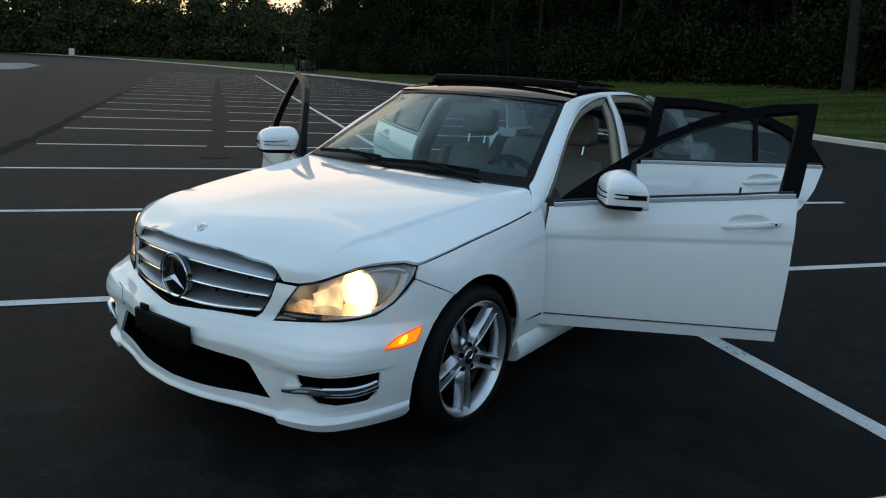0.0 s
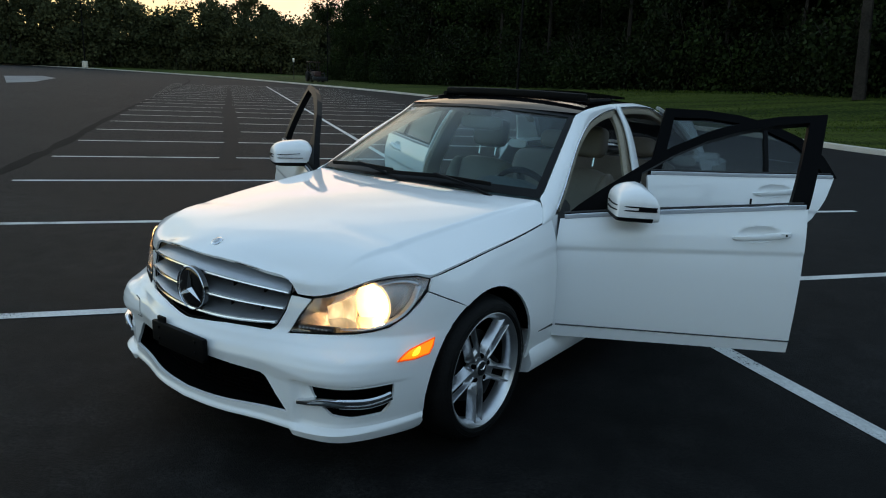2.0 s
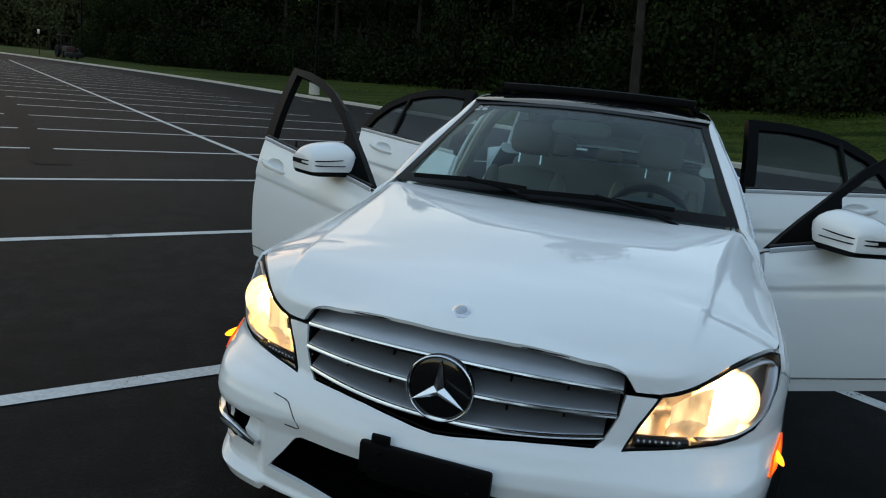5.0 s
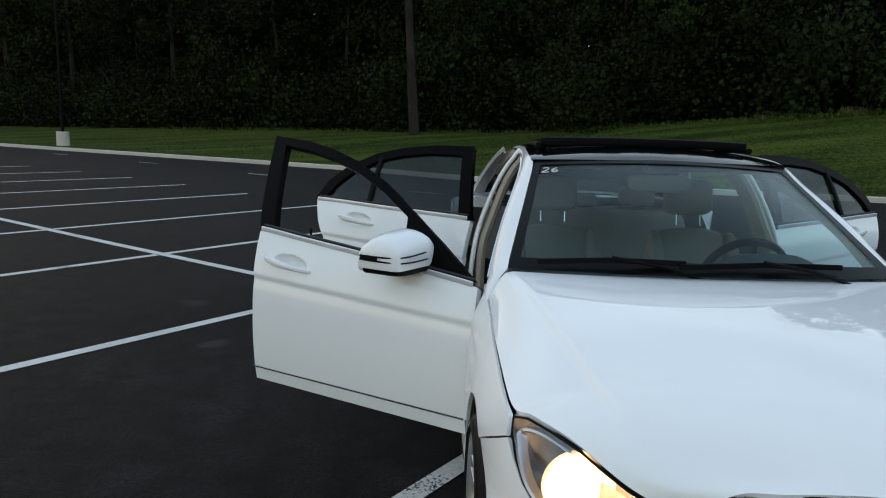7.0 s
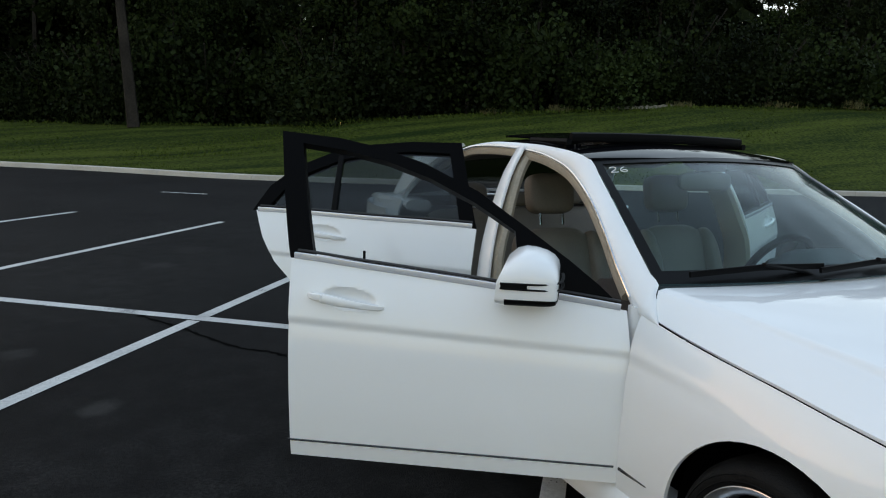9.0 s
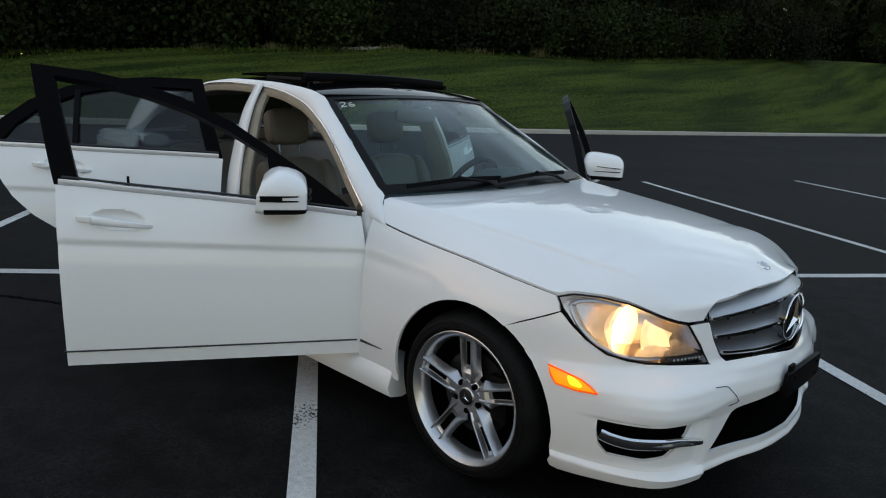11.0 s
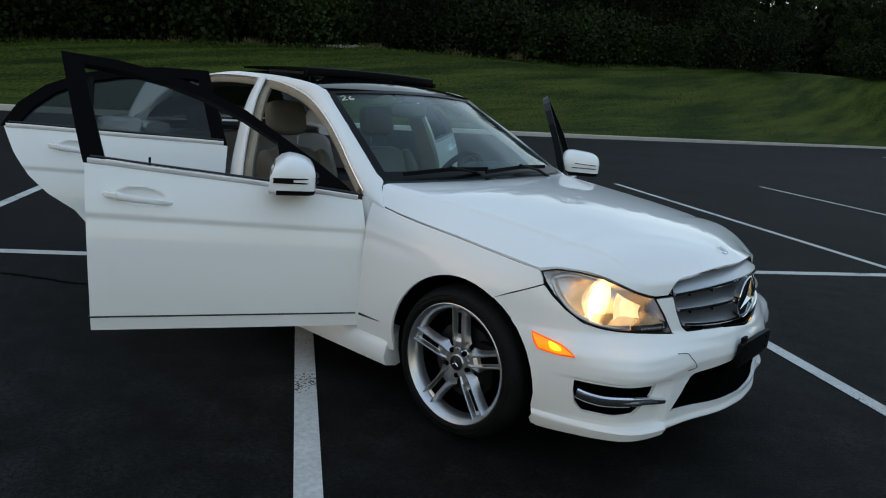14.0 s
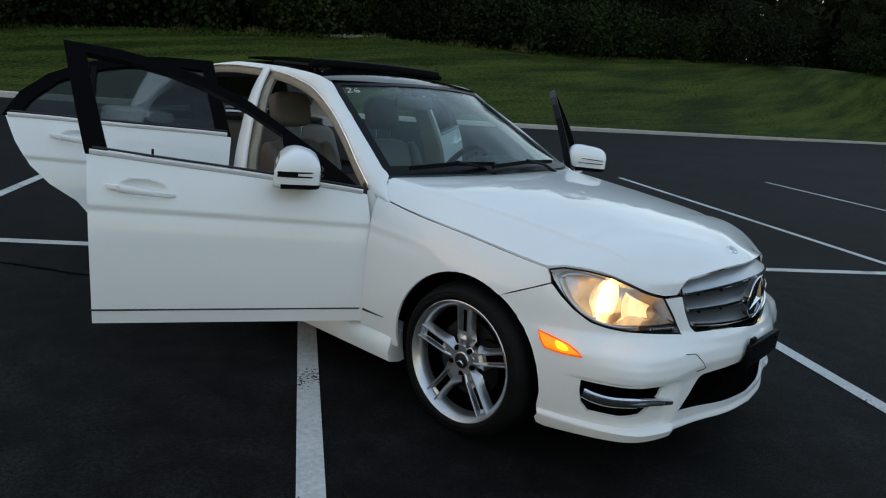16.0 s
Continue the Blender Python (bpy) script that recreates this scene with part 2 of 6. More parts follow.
GRASS = grained(material("grass", (0.05, 0.07, 0.02), 0.9), 9, 0.5, (0.0085, 0.020, 0.0026), (0.063, 0.080, 0.013), 0.8, 25, (0.8, 0.95))
for n in GRASS.node_tree.nodes:
    if n.bl_idname == "ShaderNodeValToRGB":
        n.color_ramp.elements[0].position, n.color_ramp.elements[1].position = 0.41, 0.60
# mown streaks along the bank
GRASS_STREAK = GRASS.node_tree.nodes.new("ShaderNodeVectorMath")
GRASS_STREAK.operation = "MULTIPLY"
GRASS_STREAK.inputs[1].default_value = (0.22, 2.4, 1.0)
for n in list(GRASS.node_tree.nodes):
    if n.bl_idname == "ShaderNodeTexNoise" and n.inputs["Scale"].default_value == 0.5:
        GRASS.node_tree.links.new(n.inputs["Vector"].links[0].from_socket, GRASS_STREAK.inputs[0])
        GRASS.node_tree.links.new(GRASS_STREAK.outputs[0], n.inputs["Vector"])
BLADES = grained(material("grass_blades", (0.06, 0.09, 0.02), 0.7), 6, 0.4, (0.022, 0.042, 0.007), (0.070, 0.094, 0.016), rough=(0.6, 0.8))
BARK = grained(material("bark", (0.1, 0.075, 0.055), 0.9), 14, 1.5, (0.014, 0.012, 0.011), (0.042, 0.036, 0.030), 0.8, 20, (0.8, 0.95))
LEAF = grained(material("leaves", (0.05, 0.08, 0.025), 0.6), 3, 0.3, (0.003, 0.005, 0.0018), (0.025, 0.041, 0.010), rough=(0.5, 0.75))
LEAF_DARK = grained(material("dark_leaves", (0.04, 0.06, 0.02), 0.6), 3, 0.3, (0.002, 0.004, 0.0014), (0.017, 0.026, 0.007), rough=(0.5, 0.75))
LAMP_INSIDE = material("lamp_inside", (0.58, 0.58, 0.58), 0.22, 1.0)
# black of intakes and hollows; inside the rims it stands in for shade
RECESS_BLACK = material("recess_black", (0.002, 0.002, 0.002), 0.95, spec=0.02)
for soft in (LEAF, LEAF_DARK, BARK, GRASS, BLADES):
    soft.node_tree.nodes["Principled BSDF"].inputs["Specular IOR Level"].default_value = 0.06


# ---- mesh tools ----
def part(name, bm, mat, parent=None, label="", smooth=38, thick=0.0, offset=-1.0):
    """Links a bmesh as one mesh object under a thing or a part."""
    me = bpy.data.meshes.new(name)
    bm.normal_update()
    bm.to_mesh(me)
    bm.free()
    for m in mat if isinstance(mat, (list, tuple)) else (mat,):
        me.materials.append(m)
    if smooth:
        me.shade_smooth()
        me.set_sharp_from_angle(angle=radians(smooth))
        if thick:
            uses = collections.Counter(k for p in me.polygons for k in p.edge_keys)
            for e in me.edges:
                if uses[tuple(sorted(e.vertices))] < 2:
                    e.use_edge_sharp = True
    ob = new(name, me)
    ob.parent = parent
    if label:
        ob["label"] = label
    if thick:
        s = ob.modifiers.new("thickness", "SOLIDIFY")
        s.thickness, s.offset, s.use_rim = thick, offset, True
    return ob


def empty(name, label, category, group="", kind=""):
    return tagged(new(name), label, category, group, kind)


def mirrored(bm):
    """The same mesh on the other side of the car."""
    other = bm.copy()
    for v in other.verts:
        v.co.x = -v.co.x
    bmesh.ops.reverse_faces(other, faces=other.faces)
    return other


def in_poly(u, v, poly):
    inside = False
    for (a, b), (c, d) in zip(poly, poly[1:] + poly[:1]):
        if (b > v) != (d > v) and u < (c - a) * (v - b) / (d - b) + a:
            inside = not inside
    return inside


def sheet(nu, nv, u0, u1, v0, v1):
    bm = bmesh.new()
    rows = [[bm.verts.new((u0 + (u1 - u0) * i / nu, v0 + (v1 - v0) * j / nv, 0)) for i in range(nu + 1)] for j in range(nv + 1)]
    for a, b in zip(rows, rows[1:]):
        for i in range(nu):
            bm.faces.new((a[i], a[i + 1], b[i + 1], b[i]))
    return bm


def trim(bm, poly, keep_inside):
    """Cuts a flat sheet along an outline, and keeps what lies inside or outside."""
    for (a, b), (c, d) in zip(poly, poly[1:] + poly[:1]):
        lo, hi = (min(a, c) - 1e-4, min(b, d) - 1e-4), (max(a, c) + 1e-4, max(b, d) + 1e-4)
        near = []
        for f in bm.faces:
            us, vs = [p.co.x for p in f.verts], [p.co.y for p in f.verts]
            if max(us) >= lo[0] and min(us) <= hi[0] and max(vs) >= lo[1] and min(vs) <= hi[1]:
                near.append(f)
        if not near or abs(c - a) + abs(d - b) < 1e-6:
            continue
        edges, verts = {e for f in near for e in f.edges}, {p for f in near for p in f.verts}
        bmesh.ops.bisect_plane(bm, geom=[*near, *edges, *verts], dist=1e-5, plane_co=(a, b, 0), plane_no=(d - b, a - c, 0))
    out = []
    for f in bm.faces:
        m = f.calc_center_median()
        if in_poly(m.x, m.y, poly) != keep_inside:
            out.append(f)
    bmesh.ops.delete(bm, geom=out, context="FACES")
    return bm


def mapped(bm, f):
    for v in bm.verts:
        v.co = Vector(f(v.co.x, v.co.y))
    bm.normal_update()
    return bm


def smooth_line(points, n=6):
    """A Catmull-Rom line through the points."""
    pts = [Vector(p) for p in points]
    ext = [2 * pts[0] - pts[1], *pts, 2 * pts[-1] - pts[-2]]
    out = []
    for a, b, c, d in zip(ext, ext[1:], ext[2:], ext[3:]):
        for k in range(n):
            t = k / n
            out.append(0.5 * ((2 * b) + (c - a) * t + (2 * a - 5 * b + 4 * c - d) * t * t + (3 * b - a - 3 * c + d) * t ** 3))
    return out + [pts[-1]]


def rings_to(bm, rings, closed=True, cap=True):
    rows = [[bm.verts.new(p) for p in ring] for ring in rings]
    n = len(rows[0])
    for a, b in zip(rows, rows[1:]):
        for i in range(n if closed else n - 1):
            j = (i + 1) % n
            bm.faces.new((a[i], a[j], b[j], b[i]))
    if cap and closed:
        bm.faces.new(rows[0][::-1])
        bm.faces.new(rows[-1])
    return bm


def swept(line, wide, high, up=(0, 0, 1), seg=10, bm=None, closed=False):
    """A rounded bar along a line; wide and high: numbers, or functions of 0..1."""
    bm = bm or bmesh.new()
    pts = [Vector(p) for p in line]
    rings = []
    n = len(pts)
    for i, p in enumerate(pts):
        a = pts[i - 1] if (i or closed) else pts[0]
        b = pts[(i + 1) % n] if (i < n - 1 or closed) else pts[-1]
        t = (b - a).normalized()
        r = t.cross(Vector(up)).normalized()
        u = r.cross(t)
        k = i / (n - 1)
        w = wide(k) if callable(wide) else wide
        h = high(k) if callable(high) else high
        ring = []
        for s in range(seg):
            q = 2 * math.pi * s / seg
            ca, sa = math.cos(q), math.sin(q)
            ring.append(p + r * (w / 2) * math.copysign(abs(ca) ** 0.7, ca) + u * (h / 2) * math.copysign(abs(sa) ** 0.7, sa))
        rings.append(ring)
    if closed:
        rings.append(rings[0])
        rows = [[bm.verts.new(p) for p in ring] for ring in rings[:-1]]
        for a, b in zip(rows, rows[1:] + rows[:1]):
            for i in range(seg):
                bm.faces.new((a[i], a[(i + 1) % seg], b[(i + 1) % seg], b[i]))
        return bm
    return rings_to(bm, rings)


def lathe(profile, seg=48, axis="x", bm=None):
    """Turns (radius, along) pairs round the x axis."""
    bm = bm or bmesh.new()
    rows = []
    for s in range(seg):
        q = 2 * math.pi * s / seg
        rows.append([bm.verts.new((a, r * math.cos(q), r * math.sin(q)) if axis == "x" else (r * math.cos(q), r * math.sin(q), a)) for r, a in profile])
    for a, b in zip(rows, rows[1:] + rows[:1]):
        for i in range(len(profile) - 1):
            bm.faces.new((a[i], a[i + 1], b[i + 1], b[i]))
    return bm


def block(bm, size, at=(0, 0, 0), bevel=0.0, seg=2, turn=None):
    made = bmesh.ops.create_cube(bm, size=1)
    vs = made["verts"]
    bmesh.ops.scale(bm, vec=size, verts=vs)
    if bevel:
        es = list({e for v in vs for e in v.link_edges})
        res = bmesh.ops.bevel(bm, geom=es, offset=bevel, segments=seg, profile=0.6, affect="EDGES")
        vs = list({v for f in res["faces"] for v in f.verts} | {v for v in vs if v.is_valid})
    if turn is not None:
        bmesh.ops.transform(bm, matrix=turn, verts=vs)
    bmesh.ops.translate(bm, vec=at, verts=vs)
    return bm


def pillow(bm, size, at, turn=None, power=3.2, nu=20, nv=12):
    """A cushion: a box with very round edges."""
    w, d, h = (s / 2 for s in size)
    rows = []
    for j in range(nv + 1):
        p = math.pi * (j / nv - 0.5)
        row = []
        for i in range(nu):
            q = 2 * math.pi * i / nu
            e = 2 / power
            f = lambda c: math.copysign(abs(c) ** e, c)
            v = Vector((w * f(math.cos(p)) * f(math.cos(q)), d * f(math.cos(p)) * f(math.sin(q)), h * f(math.sin(p))))
            row.append((turn @ v if turn is not None else v) + Vector(at))
        rows.append(row)
    return rings_to(bm, rows)


# ---- body surfaces of the car: nose towards -y, front axle at y = 0, ground at z = 0 ----
def tab(v, *pairs):
    return float(np.interp(v, [p[0] for p in pairs], [p[1] for p in pairs]))


SLOPES = {}


def flow(v, *pairs):
    """A smooth line through the pairs, with no overshoot between them."""
    if pairs not in SLOPES:
        xs, ys = np.array([p[0] for p in pairs], float), np.array([p[1] for p in pairs], float)
        h, d = np.diff(xs), np.diff(ys) / np.diff(xs)
        m = np.zeros(len(xs))
        for i in range(1, len(xs) - 1):
            if d[i - 1] * d[i] > 0:
                a, b = 2 * h[i] + h[i - 1], h[i] + 2 * h[i - 1]
                m[i] = (a + b) / (a / d[i - 1] + b / d[i])
        m[0], m[-1] = d[0], d[-1]
        SLOPES[pairs] = [tuple(float(q) for q in row) for row in (xs, ys, m)]
    xs, ys, m = SLOPES[pairs]
    if v <= xs[0]:
        return ys[0]
    if v >= xs[-1]:
        return ys[-1]
    i = max(k for k in range(len(xs) - 1) if xs[k] <= v)
    h = xs[i + 1] - xs[i]
    t = (v - xs[i]) / h
    return (1 + 2 * t) * (1 - t) ** 2 * ys[i] + t * (1 - t) ** 2 * h * m[i] + t * t * (3 - 2 * t) * ys[i + 1] + t * t * (t - 1) * h * m[i + 1]


def half_width(z):
    return flow(z, (.15, .80), (.19, .825), (.25, .85), (.31, .866), (.40, .880), (.52, .886), (.62, .885), (.68, .879), (.745, .868), (.80, .85))


def nose_depth(z):
    return flow(z, (.54, .745), (.57, .724), (.62, .717), (.66, .712), (.72, .698), (.78, .672), (.84, .60))


def nose_power(z):
    return flow(z, (.58, 2.85), (.70, 2.75), (.84, 2.5))


def cut_corners(points, times=3):
    for _ in range(times):
        out = [points[0]]
        for (a, b), (c, d) in zip(points, points[1:]):
            out += [(.75 * a + .25 * c, .75 * b + .25 * d), (.25 * a + .75 * c, .25 * b + .75 * d)]
        points = out + [points[-1]]
    return points


# plan of the bumper's lower half: share of the half width, metres ahead of the axle
BUMPER_PLAN = cut_corners([(0, .846), (.23, .832), (.43, .778), (.60, .750), (.72, .722), (.813, .680), (.879, .603), (.934, .492), (.975, .352), (.993, .201), (1, .07), (1, 0)])
PLAN_U, PLAN_Y = [p[0] for p in BUMPER_PLAN], [p[1] for p in BUMPER_PLAN]


def front_y(x, z):
    u = min(1.0, abs(x) / half_width(z))
    k = flow(z, (.47, 0), (.50, .12), (.54, .72), (.57, 1))
    low = high = 0.0
    if k < 1:
        low = float(np.interp(u, PLAN_U, PLAN_Y)) * tab(z, (.13, .93), (.18, .97), (.24, .995), (.30, 1))
    if k > 0:
        n = nose_power(z)
        bow = .069 * max(0.0, 1 - (x / .5) ** 2) ** 1.4
        high = nose_depth(z) * max(0.0, 1 - u ** n) ** (1 / n) + bow
    return -(low + (high - low) * k)


def edge_x(y):
    return flow(y, (-.42, .775), (-.34, .822), (-.25, .829), (-.1, .831), (.08, .831), (.25, .826), (.4, .820), (.6, .822), (1.65, .815), (2.6, .80), (3.2, .76), (3.7, .70))


def edge_z(y):
    return flow(y, (-.42, .760), (-.34, .770), (-.25, .779), (-.11, .793), (.08, .814), (.25, .827), (.4, .841), (.6, .876), (1.0, .922), (1.5, .970), (1.72, .991), (2.3, 1.008), (2.8, 1.022), (3.2, 1.02), (3.7, .99))


@functools.lru_cache(None)
def nose_x(y, z):
    lo, hi = 0.0, half_width(z)
    for _ in range(24):
        mid = (lo + hi) / 2
        lo, hi = (mid, hi) if front_y(mid, z) < y else (lo, mid)
    return hi


def plan_x(y, z):
    z = min(z, .62)
    if y < 0:
        return nose_x(round(y, 4), round(z, 4))
    w = half_width(z)
    if y > 2.85:
        return w * max(0.0, 1 - min(1.0, (y - 2.85) / .96) ** 3) ** (1 / 3)
    return w


def side_x(y, z):
    ze, xe = edge_z(y), edge_x(y)
    base = plan_x(y, min(z, .62))
    xe = min(xe, base)
    if z <= .62:
        x = base
    elif z <= ze:
        x = base - (base - xe) * ((z - .62) / (ze - .62)) ** 2.2
    else:
        return xe - (xe - .600) * ((z - ze) / (1.40 - ze)) ** 1.2
    crease = .742 + .040 * (y - .57)
    fade = flow(y, (.1, 0), (.5, 1), (2.6, 1), (3.2, 0))
    d = crease - z
    fold = 0.0 if d < -.008 else (.0078 * (d + .008) / .020 if d < .012 else .0078 * max(0.0, 1 - (d - .012) / .22) ** 2)
    return x - fade * fold


RIM = [(front_y(x, z), x, z) for x, z in ((.438, .704), (.47, .701), (.518, .699), (.56, .708), (.60, .722), (.645, .745), (.687, .767), (.74, .781), (.785, .783), (.818, .771))]
RIM += [(-.25, .829, .779), (-.11, .831, .793), (.08, .831, .814), (.25, .826, .827), (.4, .820, .841), (.6, .816, .872)]


RIM_Z, RIM_X = tuple((r[0], r[2]) for r in RIM), tuple((r[0], r[1]) for r in RIM)


HOOD_STEP = .038  # width of the narrow step along the crease, as a share of the half width


def hood_crease(y):
    """Where the crease runs, as a share of the hood's half width."""
    return flow(y, (-.66, .93), (-.58, .895), (-.45, .80), (-.28, .735), (-.05, .760), (.25, .808), (.6, .88))


def hood_z(s, y):
    zc = flow(y, (-.76, .775), (-.735, .793), (-.70, .811), (-.66, .828), (-.6, .846), (-.5, .868), (-.4, .884), (-.2, .909), (0, .928), (.3, .946), (.6, .955))
    ze = flow(y, *RIM_Z)
    a, c, all_down = abs(s), hood_crease(y), zc - ze
    step = flow(y, (-.62, 0), (-.5, .009), (-.3, .014), (.2, .012), (.56, .003)) + .004
    down = flow(y, (-.54, .40), (-.2, .30), (.1, .26), (.6, .10)) * all_down
    if a < c:
        drop = down * (a / c) ** 2
    elif a < c + HOOD_STEP:
        k = (a - c) / HOOD_STEP
        drop = down + step * k * k * (3 - 2 * k)
    else:
        k = (a - c - HOOD_STEP) / max(1e-4, 1 - c - HOOD_STEP)
        drop = down + step + (all_down - down - step) * (.62 * k + .38 * k ** 1.8)
    fade = max(0.0, min(1.0, (y + .68) / .16))
    fade = fade * fade * (3 - 2 * fade)
    nose_drop = flow(a, (0, 0), (.2, .022), (.35, .075), (.55, .21), (.75, .40), (.9, .506), (.965, .62), (1, 1)) * all_down
    sharp = flow(y, (-.62, 0), (-.42, 1))
    drop = drop * sharp + a ** 2.5 * all_down * (1 - sharp)
    return zc - drop * fade - nose_drop * (1 - fade)


def hood_x(y):
    return flow(y, *RIM_X)


# ---- the lot: ground, lines, kerb, bank ----
def stall(n, s):
    """From the grid of the stalls (across, along) to the ground."""
    return -.824 * n + .566 * s, .566 * n + .824 * s


KERB = [(-230, 40), (-205, 62), (-165, 80), (-105, 70), (-60, 54), (-35, 42.5), (-19.5, 32.8), (-5, 23.8), (1.2, 18.9), (10, 16), (19, 13.4), (36, 10.5), (52, 8.2), (61, 5.5), (67, -1), (70, -12), (71, -40), (72, -80)]


def build_ground():
    bm = bmesh.new()
    xs = [-2500, -700, -300, *range(-180, 181, 6), 300, 700, 2500]
    rows = [[bm.verts.new((x, y, 0)) for x in xs] for y in xs]
    for a, b in zip(rows, rows[1:]):
        for i in range(len(xs) - 1):
            bm.faces.new((a[i], a[i + 1], b[i + 1], b[i]))
    tagged(part("ground", bm, ASPHALT), "dark grey asphalt of a large parking lot", "ground", kind="structure")


def build_lines():
    def stripe(a, b, width, lift=0.004):
        bm = bmesh.new()
        (x0, y0), (x1, y1) = a, b
        d = Vector((x1 - x0, y1 - y0, 0)).normalized()
        side = Vector((-d.y, d.x, 0)) * width / 2
        n = max(2, int(math.hypot(x1 - x0, y1 - y0) / 1.5))
        rows = []
        for i in range(n + 1):
            p = Vector((x0 + (x1 - x0) * i / n, y0 + (y1 - y0) * i / n, 0))
            p.z = lift
            rows.append((bm.verts.new(p - side), bm.verts.new(p + side)))
        for (p, q), (r, s) in zip(rows, rows[1:]):
            bm.faces.new((p, r, s, q))
        tagged(part("parking_line", bm, LINE_PAINT, smooth=0), "worn white painted parking line on asphalt", "parking line", "parking lines", "structure")

    def middle(n):
        return tab(n, (-2, 2.29), (0, 2.29), (3.3, 2.44), (5, 2.45), (7.6, 2.57), (64, 5.06))

    across = [-21.0, -16.8, -12.6, -8.40, -4.67, -1.58, 1.27, 4.02, 6.74] + [9.35 + 2.66 * k for k in range(21)]
    for n in across:
        slant = -.04 if -3 < n < 20 else 0.0
        stripe(stall(n - 2.9 * slant, -2.9), stall(n + slant * middle(n), middle(n) - .06), 0.10)
        end = tab(n, (-21, 12.2), (-12.6, 10.3), (-8.4, 9.33), (-4.6, 8.45), (0, 7.6), (8.5, 7.6), (14.2, 8.47), (17, 8.8), (23, 9.05), (64, 11.5))
        stripe(stall(n + slant * middle(n), middle(n) + .06), stall(n + slant * end, end), 0.10)
    for a, b in ((-21.0, 0), (0, 3.3), (3.3, 7.6), (7.6, 64)):
        stripe(stall(a, middle(a)), stall(b, middle(b)), 0.11)
    for n, s in ((8.9, 11.62), (15.7, 12.6), (22.5, 13.36), (29.6, 13.95)):
        stripe(stall(n, s), stall(n + 1.05, s - .03), 0.09)
    stripe((37.2, 5.16), (41.2, 4.33), 0.11)


def build_bank():
    line = smooth_line([(x, y, 0) for x, y in KERB], 8)
    profile = [(0, 0.0), (0, 0.13), (0.02, 0.15), (0.15, 0.15), (0.17, 0.14), (0.17, 0.0)]
    run = [0.0]
    for p, q in zip(line, line[1:]):
        run.append(run[-1] + (q - p).length)

    def along(d):
        i = max(k for k in range(len(run) - 1) if run[k] <= d)
        return line[i].lerp(line[i + 1], (d - run[i]) / (run[i + 1] - run[i]))

    def length(d0, d1, n):
        rings = []
        for k in range(n + 1):
            d = d0 + (d1 - d0) * k / n
            p, t = along(d), (along(min(run[-1] - .01, d + .4)) - along(max(0, d - .4))).normalized()
            rings.append([p + Vector((-t.y, t.x, 0)) * o + Vector((0, 0, h)) for o, h in profile])
        return rings_to(bmesh.new(), rings)

    near = [d for d, p in zip(run, line) if -38 < p.x < 58]
    kerb = tagged(part("kerb", length(0, near[0], 60), CONCRETE), "pale concrete kerb along the edge of the lot", "kerb", kind="structure")
    d = near[0] + .015
    while d + 3.05 < near[-1]:
        part("kerb_length", length(d, d + 3.035, 4), CONCRETE, kerb)
        d += 3.05
    part("kerb_length", length(d, run[-1] - .02, 40), CONCRETE, kerb)
    bm = bmesh.new()
    rings = []
    steps = [0.17, 1, 2.5, 4, 6, 8, 10, 12.5, 16, 24, 60]
    for i, p in enumerate(line):
        d = (line[min(i + 1, len(line) - 1)] - line[max(i - 1, 0)]).normalized()
        back = Vector((-d.y, d.x, 0))
        high = tab(p.x, (-60, .3), (-38, .75), (-20, 1.1), (-5, 1.4), (2, 1.7), (10, 2.4), (19, 3.0), (36, 3.6), (60, 5.4), (72, 6))
        ring = []
        for o in steps:
            q = p + back * o
            k = min(1, o / 12.5)
            h = high * (3 * k * k - 2 * k ** 3) + 0.12 * noise.noise(Vector((q.x * .25, q.y * .25, 0))) * min(1, o / 3)
            ring.append(q + Vector((0, 0, 0.13 + h)))
        rings.append(ring)
    rings_to(bm, rings, closed=False)
    tagged(part("grass_bank", bm, GRASS), "mown green grass bank rising behind the kerb", "grass", kind="structure")


build_ground()
build_lines()
build_bank()


# ---- the white sedan with its four doors open ----
car = empty("car", "white four-door sedan with all doors open and headlamps lit", "car")


def pair(name, bm, mat, parents=None, label="", **kw):
    """The part on both sides of the car."""
    other = mirrored(bm)
    left, right = parents or (car, car)
    return part(name, bm, mat, left, label, **kw), part(name, other, mat, right, label, **kw)


def arch(cy, r, a0, a1, n=16, cz=.315):
    return [(cy + r * math.cos(radians(a0 + (a1 - a0) * i / n)), cz + r * math.sin(radians(a0 + (a1 - a0) * i / n))) for i in range(n + 1)]


def nose(q, z):
    x = half_width(z) * math.sin(abs(q) * math.pi / 2) ** (2 / 3)
    y = front_y(x, z) if abs(q) < 1 - 1e-6 else 0.0
    k = max(0.0, min(1.0, (y + .42) / .12))
    return (math.copysign(x + (side_x(y, z) - x) * k, q), y, z)


def qx(x, z):
    return 2 / math.pi * math.asin(min(1, x / half_width(z)) ** 1.5)


def qy(y, z):
    return qx(nose_x(y, z), z)


HEADLAMP = [(.456, .565), (.485, .628), (.523, .697), (.56, .705), (.60, .719), (.645, .742), (.687, .764), (.74, .778), (.785, .780), (.813, .767), (.818, .735), (.812, .69), (.797, .650), (.762, .608), (.72, .592), (.672, .583), (.565, .573)]
GRILLE = [(0, .790), (.133, .786), (.21, .780), (.28, .774), (.36, .764), (.405, .754), (.436, .738), (.440, .70), (.432, .645), (.405, .585), (.386, .568), (.29, .568), (.20, .565), (.10, .557), (0, .549)]


def full(half):
    return half + [(-x, z) for x, z in reversed(half) if x > 1e-6]


